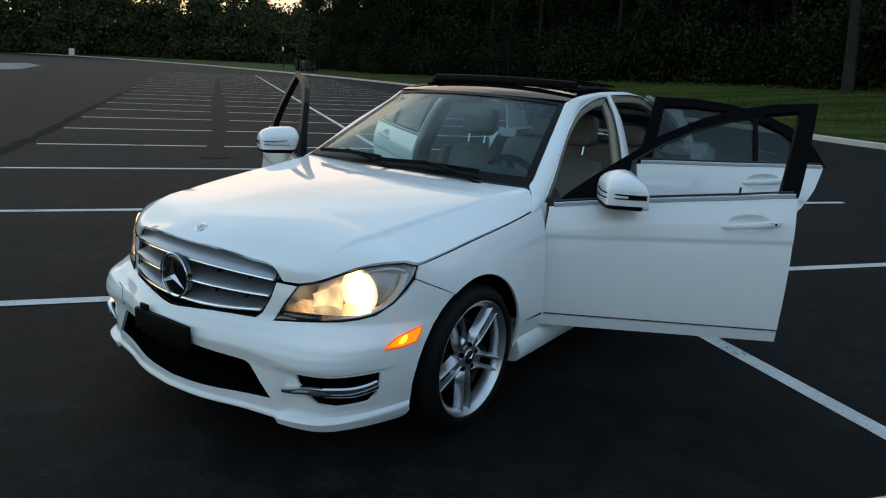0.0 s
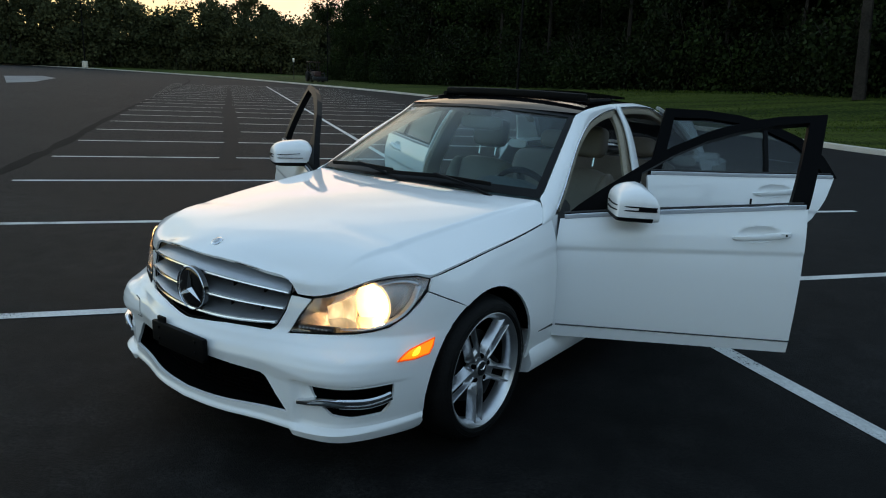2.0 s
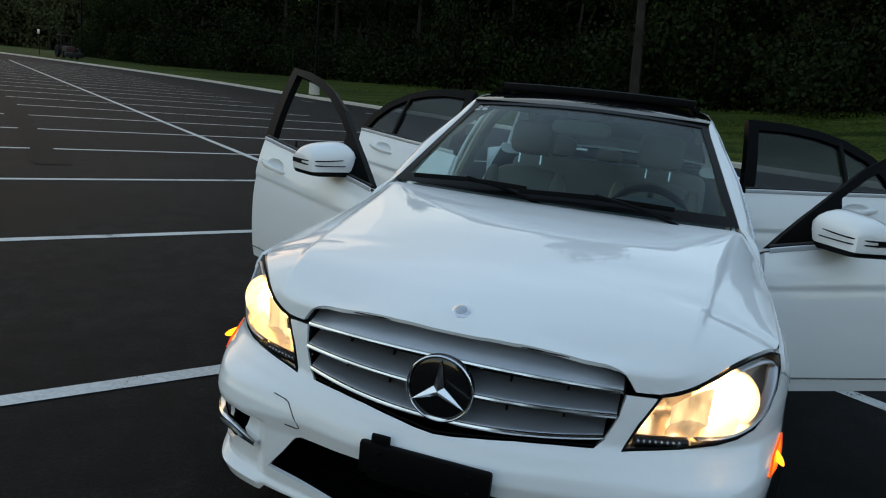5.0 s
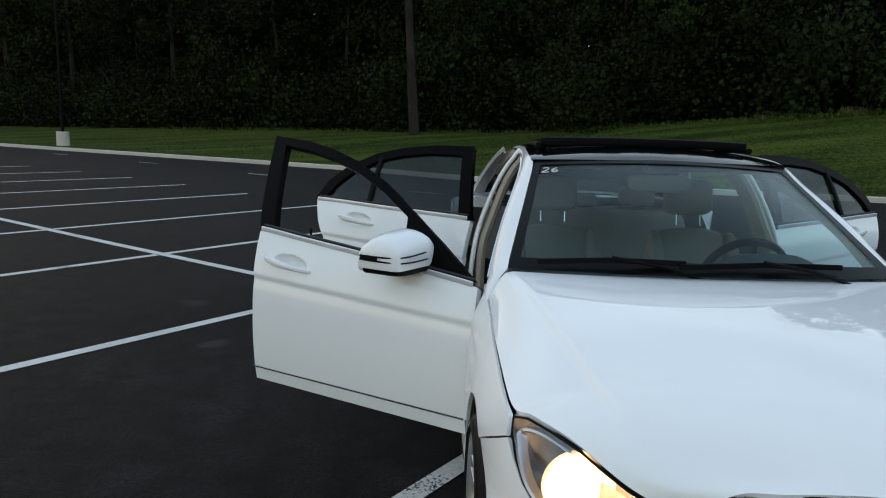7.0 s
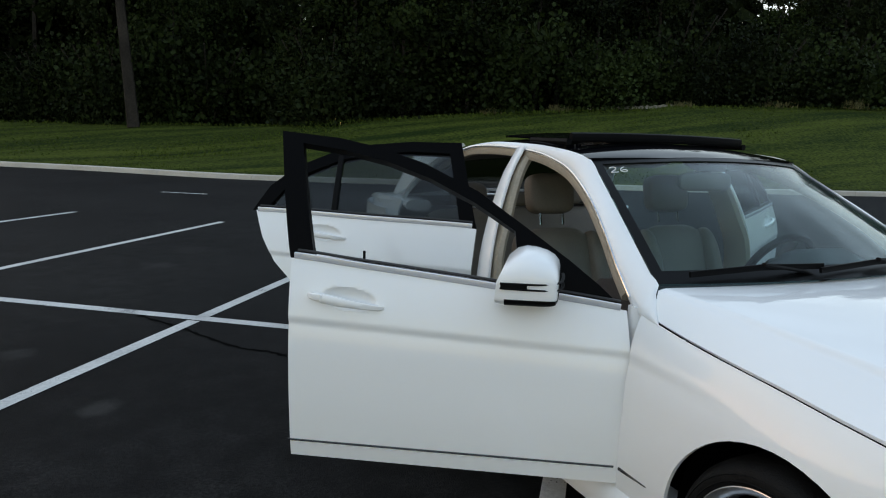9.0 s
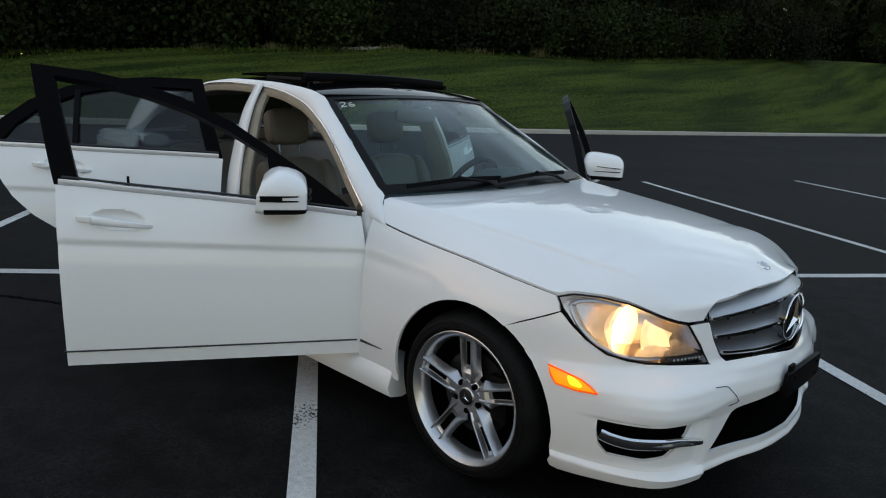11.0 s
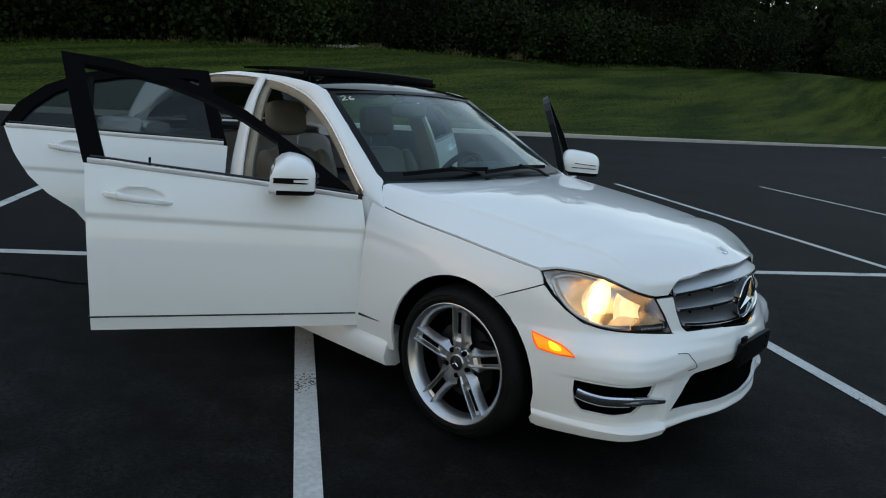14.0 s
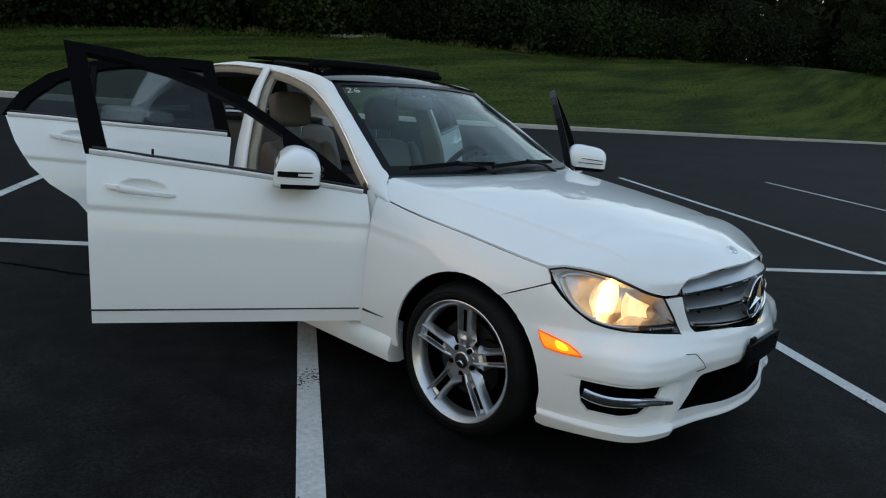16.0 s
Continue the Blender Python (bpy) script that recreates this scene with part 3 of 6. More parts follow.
def build_bumper():
    half = [(0, .220), (qx(.2, .220), .220), (qx(.40, .219), .219), (qx(.51, .216), .216), (qx(.525, .198), .198), (qx(.66, .190), .190), (qy(-.50, .180), .180), (qy(-.36, .168), .168), (qy(-.335, .175), .175), (qy(-.335, .20), .20)]
    half += [(qy(y, z), z) for y, z in arch(0, .362, 180 + 16, 117, 10)]
    half += [(qy(-.22, .662), .662), (qy(-.28, .690), .690), (qy(-.345, .722), .722)]
    half += [(qx(x + .004, z - .003), z - .003) for x, z in ((.817, .722), (.812, .69), (.797, .650), (.762, .608), (.72, .592), (.672, .583), (.565, .573))]
    half += [(qx(.450, .561), .561), (qx(.479, .628), .628), (qx(.515, .692), .692), (qx(.468, .695), .695), (qx(.442, .697), .697), (qx(.441, .69), .69), (qx(.433, .645), .645), (qx(.406, .583), .583)]
    half += [(qx(x, z), z - .004) for x, z in GRILLE[10:]]
    poly = full(half)
    bm = trim(sheet(150, 104, -1, 1, .11, .76), poly, True)
    intake = [(qx(x, z), z) for x, z in ((0, .432), (.175, .430), (.30, .420), (.385, .414), (.408, .403), (.45, .345), (.502, .280), (.30, .268), (.165, .262), (0, .258))]
    trim(bm, full(intake), False)
    fog = [(qx(x, z), z) for x, z in ((.585, .400), (.70, .401), (.808, .405), (.804, .36), (.794, .315), (.778, .284), (.72, .279), (.664, .292), (.625, .330), (.60, .365))]
    trim(bm, fog, False)
    trim(bm, [(-u, v) for u, v in fog], False)

    def shaped(q, z):
        x, y, z = nose(q, z)
        ax = abs(x)
        edge = tab(ax, (0, .455), (.40, .440), (.60, .415), (.84, .425))
        ridge = .010 * max(0, 1 - abs(z - edge - .02) / .05) * max(0, min(1, (.86 - ax) / .1))
        k = max(0, min(1, (.417 - z) / .007)) * max(0, min(1, (ax - .52) / .03)) * max(0, min(1, (.84 - ax) / .03)) * max(0, min(1, (z - .225) / .03))
        lip = .016 * max(0, min(1, (.240 - z) / .014))
        out = max(0, min(1, (ax - .515) / .012)) * lip * .6
        return x + math.copysign((lip + out) * .5, x) * max(0, min(1, (ax - .5) / .2)), y - ridge + .017 * k - (lip + out) * max(0, min(1, (.88 - ax) / .2)), z

    mapped(bm, shaped)
    bumper = part("front_bumper", bm, PAINT, car, thick=.012)
    # dark hollows behind the openings
    def tunnel(outline, deep, start=.006):
        cx = sum(p[0] for p in outline) / len(outline)
        cz = sum(p[1] for p in outline) / len(outline)
        wide = [(cx + (x - cx) * 1.03, cz + (z - cz) * 1.06) for x, z in outline]
        rows = [[(x, front_y(x, z) + start, z) for x, z in wide], [(x, front_y(x, z) + deep, z) for x, z in wide]]
        bm = rings_to(bmesh.new(), rows, cap=False)
        bm.faces.new(list(bm.verts)[len(wide):])
        return bm

    hole = full([(0, .432), (.09, .431), (.175, .430), (.24, .425), (.30, .420), (.385, .414), (.408, .403), (.45, .345), (.502, .280), (.40, .274), (.30, .268), (.165, .262), (.08, .260), (0, .258)])
    part("lower_intake", tunnel(hole, .11), RECESS_BLACK, bumper, "black mesh of the lower air intake", smooth=0)
    for i in range(9):
        bm = bmesh.new()
        z = .280 + .0165 * i
        xe = .505 - (z - .272) * .75 if z < .40 else .40
        swept([(x, front_y(x, z) + .085, z) for x in np.linspace(-xe, xe, 17)], .008, .005, seg=6, bm=bm)
        part("intake_mesh", bm, RECESS_BLACK, bumper)
    for i in range(27):
        bm = bmesh.new()
        x = -.455 + .035 * i
        top = .43 - max(0, abs(x) - .40) * 1.3
        swept([(x, front_y(x, z) + .09, z) for z in np.linspace(.275, max(.27, top), 6)], .005, .008, up=(0, 1, 0), seg=6, bm=bm)
        part("intake_bar", bm, RECESS_BLACK, bumper)
    bm = tunnel([(.585, .400), (.64, .4005), (.70, .401), (.76, .403), (.808, .405), (.804, .36), (.794, .315), (.778, .284), (.72, .279), (.664, .292), (.625, .330), (.60, .365)], .075, .028)
    pair("fog_recess", bm, RECESS_BLACK, (bumper, bumper), "black recess of the bumper corner")
    bm = bmesh.new()
    strip = [(.548, .336), (.595, .344), (.645, .3525), (.70, .3515), (.755, .347), (.785, .352), (.803, .363)]
    swept(smooth_line([(x, front_y(x, z) + .006, z - .002) for x, z in strip], 4), .03, lambda k: .018 + .014 * math.sin(math.pi * min(1, k * .8)) + .012 * k, seg=10, bm=bm)
    pair("bumper_blade", bm, CHROME, (bumper, bumper), "chrome blade across the bumper recess")
    bm = bmesh.new()
    swept(smooth_line([(x, front_y(x, z) - .001, z - .003) for x, z in strip[1:-2]], 4), .022, lambda k: .004 + .013 * math.sin(math.pi * k) ** .5, seg=8, bm=bm)
    pair("daytime_lamp", bm, LAMP_STRIP, (bumper, bumper), "clear daytime lamp strip, unlit")
    bm = trim(sheet(14, 8, -.52, -.32, .47, .57), [(-.506, .494), (-.48, .512), (-.448, .526), (-.40, .537), (-.339, .550), (-.352, .522), (-.373, .497), (-.44, .491)], True)
    mapped(bm, lambda y, z: (plan_x(y, z) + .004, y, z))
    pair("side_marker", bm, AMBER, (bumper, bumper), "lit orange side marker lamp", thick=.01)
    bm = bmesh.new()
    rim = [(-.506, .494), (-.48, .512), (-.448, .526), (-.40, .537), (-.339, .550), (-.352, .522), (-.373, .497), (-.44, .491)]
    swept([(plan_x(y, z) + .005, y, z) for y, z in rim], .006, .005, up=(1, 0, 0), seg=6, bm=bm, closed=True)
    pair("marker_rim", bm, AMBER_RIM, (bumper, bumper), "darker orange edge of the side marker")
    bm = bmesh.new()
    bmesh.ops.create_uvsphere(bm, u_segments=12, v_segments=8, radius=1, matrix=Matrix.Translation((plan_x(-.42, .515) + .003, -.415, .517)) @ Matrix.Rotation(radians(14), 4, 'Z') @ Matrix.Diagonal((.005, .055, .014, 1)))
    pair("marker_bulb", bm, AMBER_BRIGHT, (bumper, bumper), "glowing bulb of the side marker")
    # number plate holder, without a plate
    bm = bmesh.new()
    block(bm, (.345, .022, .085), (0, -.860, .463), .008)
    block(bm, (.30, .03, .05), (0, -.845, .425), .006)
    block(bm, (.05, .012, .03), (-.12, -.856, .512), .004)
    for x in (-.12, .12):
        for z in (.485, .44):
            block(bm, (.012, .006, .012), (x, -.8725, z), .002, 1)
    part("plate_holder", bm, BLACK, bumper, "empty black number plate holder")
    # tow-eye cover outline
    bm = bmesh.new()
    pts = [(.495, .507), (.45, .503), (.438, .499), (.41, .467), (.389, .443), (.40, .438), (.44, .437)]
    swept([(-x, front_y(x, z) - .001 - .010 * max(0, 1 - abs(z - tab(x, (0, .455), (.40, .440), (.60, .415)) - .02) / .05), z) for x, z in pts], .003, .003, up=(0, 1, 0), seg=6, bm=bm)
    part("tow_cover", bm, SEAL, bumper)


def build_grille():
    grille = part("grille", mapped(trim(sheet(48, 14, -.43, .43, .53, .80), full(GRILLE), True), lambda x, z: (x, front_y(x, z) + .10, z)), RECESS_BLACK, car, "silver slatted radiator grille with a round emblem")
    bm = bmesh.new()
    ring = [(x * .99, front_y(x, z) + .004, z) for x, z in full(GRILLE)]
    swept(ring, .005, .005, up=(0, 1, 0), seg=8, bm=bm, closed=True)
    part("grille_frame", bm, BLACK, grille, "thin dark grille surround")
    for mid_top, mid_lip, end_top, end_lip in ((.786, .729, .746, .706), (.694, .654, .678, .648), (.620, .577, .622, .594)):
        bm, lip = bmesh.new(), bmesh.new()
        rings, front = [], []
        for x in np.linspace(-1, 1, 37):
            k = x * x
            zt, zl = mid_top + (end_top - mid_top) * k, mid_lip + (end_lip - mid_lip) * k
            xe = tab(zl, (.57, .385), (.59, .400), (.65, .426), (.70, .432)) * x
            yt, yl = front_y(xe, zt) + .066, front_y(xe, zl) - .004
            rings.append([(xe, yt, zt), (xe, yl + .004, zl + .006), (xe, yl, zl - .002), (xe, yl + .010, zl - .006), (xe, yt + .012, zt - .016)])
            front.append((xe, yl - .001, zl))
        part("slat", rings_to(bm, rings), SATIN, grille, "satin silver slat with a chrome lip", smooth=30)
        part("slat_lip", swept(front, .010, .011, seg=6, bm=lip), CHROME, grille)
    for x in (-.30, -.16, .16, .30):
        for z in (.700, .625):
            bm = bmesh.new()
            block(bm, (.005, .03, .04), (x, front_y(x, z) + .060, z), .001, 1)
            part("grille_strut", bm, BLACK, grille)
    y0 = -.799
    bm = lathe([(0, 0), (.070, -.001), (.082, .004), (.086, .022)], 40)
    bmesh.ops.rotate(bm, matrix=Matrix.Rotation(radians(90), 3, "Z"), verts=bm.verts)
    bmesh.ops.translate(bm, vec=(0, y0, .658), verts=bm.verts)
    part("emblem_disc", bm, GLOSS_BLACK, grille, "black round emblem disc")
    bm = lathe([(.085 + .0035 * math.cos(q), .006 + .004 * math.sin(q)) for q in np.linspace(0, 2 * math.pi, 11)], 48)
    bmesh.ops.rotate(bm, matrix=Matrix.Rotation(radians(90), 3, "Z"), verts=bm.verts)
    bmesh.ops.translate(bm, vec=(0, y0 - .006, .658), verts=bm.verts)
    part("emblem_ring", bm, CHROME, grille)
    bm = bmesh.new()
    hub = bm.verts.new((0, y0 - .018, .658))
    back = bm.verts.new((0, y0 - .002, .658))
    outline = []
    for i in range(6):
        r = .083 if i % 2 == 0 else .016
        a = math.pi / 2 + i * math.pi / 3
        outline.append(bm.verts.new((r * math.cos(a), y0 - .005, .658 + r * math.sin(a))))
    for a, b in zip(outline, outline[1:] + outline[:1]):
        bm.faces.new((a, b, hub))
        bm.faces.new((b, a, back))
    bmesh.ops.recalc_face_normals(bm, faces=bm.faces)
    part("emblem_star", bm, CHROME, grille, "chrome three-pointed emblem", smooth=0)


def build_headlamps():
    def cover(x, z):
        return x, front_y(x, z) - .002, z

    mid = (.655, .675)

    def back(x, z, k=.84, push=.14):
        u, v = mid[0] + (x - mid[0]) * k, mid[1] + (z - mid[1]) * k
        return u - .02, front_y(x, z) + push, v

    bm = mapped(trim(sheet(34, 22, .45, .83, .56, .79), HEADLAMP, True), cover)
    lens = pair("headlamp", bm, CLEAR, label="lit headlamp under a clear cover", thick=.003)
    for ob in lens:
        ob.visible_shadow = False
    bm = bmesh.new()
    rows = [[Vector(cover(x, z)) + Vector((0, .004, 0)) for x, z in HEADLAMP], [Vector(back(x, z)) for x, z in HEADLAMP]]
    rings_to(bm, rows, cap=False)
    bm.faces.new([v for v in bm.verts][len(HEADLAMP):])
    bmesh.ops.recalc_face_normals(bm, faces=bm.faces)
    pair("lamp_housing", bm, LAMP_INSIDE, lens, "silver inner housing of the headlamp", smooth=30)
    bm = bmesh.new()
    swept([Vector(cover(x, z)) + Vector((0, .003, 0)) for x, z in HEADLAMP], .006, .007, up=(0, 1, 0), seg=6, bm=bm, closed=True)
    pair("lamp_gasket", bm, BLACK, lens)
    at, r = Vector((.682, front_y(.682, .678) + .068, .676)), .078
    bm = lathe([(0, .050), (r * .20, .048), (r * .40, .043), (r * .60, .034), (r * .82, .018), (r, -.008), (r * 1.05, -.012), (r * 1.07, .0)], 32)
    bmesh.ops.rotate(bm, matrix=Matrix.Rotation(radians(90), 3, "Z"), verts=bm.verts)
    bmesh.ops.translate(bm, vec=at, verts=bm.verts)
    # the bowl is no lamp: its glow imitates light thrown back from the bulb
    pair("reflector", bm, REFLECTOR_GLOW, lens, "reflector bowl with the bulb's light painted in")
    # bulb along the bowl's axis
    bm = bmesh.new()
    swept([at + Vector((0, y, 0)) for y in (.046, .034, .016, .010)], lambda k: .026 - .012 * k * k, lambda k: .026 - .012 * k * k, seg=12, bm=bm)
    pair("bulb", bm, LAMP, lens, "glowing warm bulb")
    # fluted panes of the high beam's reflector, and the bright shelf under the bowls
    bm = bmesh.new()
    rows = []
    for x in np.linspace(.553, .648, 39):
        k = (x - .60) / .048
        deep = .066 - .022 * k * k + .0035 * abs(math.sin((x - .553) / .095 * 4.5 * math.pi))
        low, high = .612 + .10 * max(0, .59 - x), .664 + .55 * (x - .553)
        rows.append([(x, front_y(x, .65) + deep - .008 * (2 * v - 1) ** 2, low + (high - low) * v) for v in np.linspace(0, 1, 9)])
    rings_to(bm, rows, closed=False)
    pair("high_beam_reflector", bm, REFLECTOR_GLOW, lens, "fluted reflector beside the bowl, with the bulb's light painted in", thick=.002)
    bm = bmesh.new()
    rows = [[(x, front_y(x, .60) + .008, .599 + .10 * max(0, x - .68)), (x, front_y(x, .60) + .035, .606 + .10 * max(0, x - .68)), (x, front_y(x, .60) + .085, .622 + .10 * max(0, x - .68))] for x in np.linspace(.478, .735, 12)]
    rings_to(bm, rows, closed=False)
    pair("lamp_shelf", bm, LAMP_INSIDE, lens, "silver shelf under the reflectors", thick=.002)
    bm = bmesh.new()
    swept([(x, front_y(x, .584) + .020, .584) for x in np.linspace(.475, .60, 8)], .03, .020, seg=6, bm=bm)
    strip = pair("signal_strip", bm, DARK_METAL, lens, "brown turn signal strip, unlit")
    for i in range(8):
        bm = bmesh.new()
        x = .485 + .014 * i
        block(bm, (.007, .006, .008), (x, front_y(x, .586) + .002, .586), .002, 1)
        pair("signal_reflector", bm, CHROME, lens)
    bm = bmesh.new()
    swept(smooth_line([(x, front_y(x, z) + .020, z) for x, z in ((.62, .592), (.68, .594), (.735, .608), (.775, .640), (.793, .68), (.797, .72), (.790, .752), (.75, .765), (.69, .752))], 5), .03, lambda k: .006 + .012 * math.sin(math.pi * k), seg=8, bm=bm)
    pair("lamp_bezel", bm, SATIN, lens, "satin silver bezel round the low beam")


def build_hood():
    back = [(1, .525), (.965, .572), (.915, .605), (.7, .570), (.45, .540), (.2, .525), (0, .52)]
    front = [(0, -.740), (.15, -.738), (.35, -.729), (.55, -.712), (.75, -.690), (.9, -.672), (.998, -.66)]

    edge = .8 + 4 / 110

    def to_grid(s, y):
        c = hood_crease(y)
        if s < c:
            return .8 * s / c
        if s < c + HOOD_STEP:
            return .8 + (edge - .8) * (s - c) / HOOD_STEP
        return edge + (1 - edge) * (s - c - HOOD_STEP) / (1 - c - HOOD_STEP)

    def from_grid(u, y):
        c, a = hood_crease(y), abs(u)
        if a < .8:
            s = a / .8 * c
        elif a < edge:
            s = c + HOOD_STEP * (a - .8) / (edge - .8)
        else:
            s = c + HOOD_STEP + (1 - c - HOOD_STEP) * (a - edge) / (1 - edge)
        return math.copysign(s, u)

    half = [(to_grid(s * .995, y), y) for s, y in back[::-1]], [(to_grid(s, y), y) for s, y in front[::-1]]
    right = half[0] + half[1]
    poly = right + [(-u, y) for u, y in reversed(right) if u > 1e-6]
    bm = trim(sheet(220, 100, -1, 1, -.745, .61), poly, True)

    def laid(u, y):
        s = from_grid(u, y)
        return s * (hood_x(y) - .001), y, hood_z(s, y) + .001

    mapped(bm, laid)
    hood = part("hood", bm, PAINT, car, thick=.012, smooth=24)
    bm = lathe([(0, .006), (.012, .0055), (.020, .004), (.0245, .001), (.026, -.004)], 28, axis="z")
    tilt = Matrix.Rotation(radians(28), 3, "X")
    bmesh.ops.rotate(bm, matrix=tilt, verts=bm.verts)
    bmesh.ops.translate(bm, vec=(0, -.672, hood_z(0, -.672) + .003), verts=bm.verts)
    part("hood_badge", bm, CHROME, hood, "small round chrome badge on the hood")
    bm = lathe([(0, .0072), (.014, .0068), (.0165, .0050), (.0168, .003)], 24, axis="z")
    bmesh.ops.rotate(bm, matrix=tilt, verts=bm.verts)
    bmesh.ops.translate(bm, vec=(0, -.672, hood_z(0, -.672) + .003), verts=bm.verts)
    part("badge_centre", bm, SATIN, hood, "grey centre of the hood badge")
    # cowl and wipers
    bm = mapped(sheet(30, 4, -1, 1, 0, 1), lambda s, v: (s * .70, .50 + .10 * s * s + .10 * v, tab(abs(s), (0, .930), (.7, .920), (1, .88)) - .012 * (1 - v)))
    part("cowl", bm, BLACK, car, "black plastic cowl under the windshield", thick=.01)


def build_fenders():
    top = [(y, edge_z(y)) for y in (-.318, -.25, -.2, -.1, 0, .1, .2, .3, .4, .5, .585)]
    rear = [(.585, .868), (.572, .75), (.566, .57), (.582, .37), (.60, .285)]
    low = [(.60, .262), (.50, .255), (.368, .25)]
    ring = arch(0, .362, -9, 117, 18)
    poly = top + rear + low + ring + [(-.22, .667), (-.28, .695), (-.345, .727), (-.337, .750)]
    bm = trim(sheet(52, 40, -.37, .62, .24, .89), poly, True)

    def shape(y, z):
        x = side_x(y, z)
        d = math.hypot(y, z - .315)
        x += .004 * max(0, 1 - (d - .362) / .13) ** 2 if d < .49 else 0
        return x, y, z

    mapped(bm, shape)
    pair("front_fender", bm, PAINT, thick=.012)
    bm = bmesh.new()
    swept([(side_x(y, .368) + .001, y, .368) for y in np.linspace(.44, .572, 6)], .008, lambda k: .003 + .009 * k, seg=6, bm=bm)
    pair("fender_strip", bm, GLOSS_BLACK, label="short black strip behind the wheel")
    bm = bmesh.new()
    rows = []
    for a in np.linspace(-20, 200, 23):
        rows.append([(x, .375 * math.cos(radians(a)), .315 + .375 * math.sin(radians(a))) for x in (.815, .60)])
    rings_to(bm, rows, closed=False)
    pair("wheel_liner", bm, BLACK, label="black wheel arch liner")
    bm = bmesh.new()
    rows = []
    for a in np.linspace(-20, 200, 23):
        rows.append([(x, 2.76 + .375 * math.cos(radians(a)), .315 + .375 * math.sin(radians(a))) for x in (.862, .55)])
    rings_to(bm, rows, closed=False)
    pair("wheel_liner", bm, BLACK, label="black wheel arch liner")


FRONT_EDGE = [(2.90, 1.005), (2.875, 1.03), (2.835, 1.09), (2.785, 1.15), (2.73, 1.205), (2.665, 1.258), (2.585, 1.305), (2.50, 1.342), (2.40, 1.372)]


def build_glasshouse():
    def pane(s, v):
        low = Vector((s * .738, .500 + .125 * s * s, .962 - .008 * s * s))
        high = Vector((s * .566, 1.165 + .09 * s * s, 1.352 - .024 * s * s))
        p = low.lerp(high, v)
        bulge = .030 * math.sin(math.pi * v) * (1 - .95 * s * s)
        return p + Vector((0, -bulge * .55, bulge * .8))

    bm = mapped(sheet(24, 12, -1, 1, 0, 1), pane)
    screen = part("windshield", bm, WINDSHIELD, car, "clear windshield with a black border", thick=.004)
    screen.visible_shadow = False
    border = bmesh.new()
    for span in (((-1, -.95), (0, 1)), ((.95, 1), (0, 1)), ((-1, 1), (0, .085)), ((-1, 1), (.955, 1))):
        (a, b), (c, d) = span
        b2 = mapped(sheet(24 if b - a > 1 else 2, 12 if d - c > .5 else 2, a, b, c, d), lambda s, v: Vector(pane(s, v)) + Vector((0, -.003, .003)))
        me = bpy.data.meshes.new("tmp")
        b2.to_mesh(me)
        b2.free()
        border.from_mesh(me)
        bpy.data.meshes.remove(me)
    part("glass_border", border, BORDER, screen, "black printed border of the windshield")
    bm = bmesh.new()
    digits = [[(.0, .9), (.1, 1), (.3, 1), (.38, .8), (.3, .55), (.0, .1), (.02, 0), (.42, .05)], [(.95, .95), (.75, .75), (.62, .4), (.65, .1), (.8, 0), (.98, .12), (1.0, .3), (.85, .42), (.68, .3)]]
    for stroke in digits:
        line = smooth_line([Vector(pane(-.925 + .105 * u, .862 + .050 * w)) + Vector((0, -.006, .006)) for u, w in stroke], 5)
        swept(line, .0036, .003, up=(0, -.5, .8), seg=6, bm=bm)
    chalk = material("white_marker", (.8, .8, .78), .8)
    part("marker_writing", bm, chalk, screen, "handwritten 26 in white marker")
    # wipers
    for a, b, hub in (((-.135, .03), (.485, .05), (.52, .0)), ((-.63, .03), (-.11, .055), (-.02, .0))):
        bm = bmesh.new()
        p, q = Vector(pane(a[0] / .73, a[1])), Vector(pane(b[0] / .73, b[1]))
        out = Vector((0, -.02, .022))
        swept([p + out * 1.0, p.lerp(q, .5) + out * 1.5, q + out * 1.0], .012, .022, seg=6, bm=bm)
        h = Vector((hub[0], .545, .94))
        swept([h, h.lerp(p.lerp(q, .5), .5) + out * 1.6, p.lerp(q, .5) + out * 2.0], .022, .014, seg=6, bm=bm)
        part("wiper", bm, BLACK, car, "black wiper blade and arm")
    # roof
    xr = lambda y: flow(y, (1.15, .578), (1.3, .582), (1.5, .570), (1.7, .554), (1.95, .540), (2.25, .534), (2.6, .552))
    ze = lambda y: flow(y, (1.12, 1.308), (1.165, 1.318), (1.25, 1.338), (1.36, 1.356), (1.5, 1.369), (1.75, 1.382), (2.1, 1.385), (2.4, 1.360), (2.65, 1.295))

    def top(s, y):
        y = y + (.0 if y > 1.5 else .09 * s * s * (1.5 - y) / .31)
        return s * xr(y), y, ze(y) + .036 * (1 - s * s)

    bm = mapped(sheet(20, 20, -1, 1, 1.155, 1.52), top)
    part("roof_front_glass", bm, ROOF_GLASS, car, "glossy black glass front of the roof", thick=.012)
    bm = mapped(sheet(20, 24, -1, 1, 1.88, 2.62), top)
    part("roof_rear_glass", bm, ROOF_GLASS, car, "glossy black glass roof panel", thick=.015)
    for s in (-1, 1):
        bm = mapped(sheet(2, 16, .80 * s, 1.0 * s, 1.5, 1.9), top)
        part("roof_side_strip", bm, ROOF_GLASS, car, thick=.012)
    # sliding glass pane, slid back and tilted up, and wind deflector
    bm = mapped(sheet(16, 14, -.84, .84, 1.62, 2.2), lambda s, y: Vector(top(s, y)) + Vector((0, 0, .020 + .015 * (y - 1.62))))
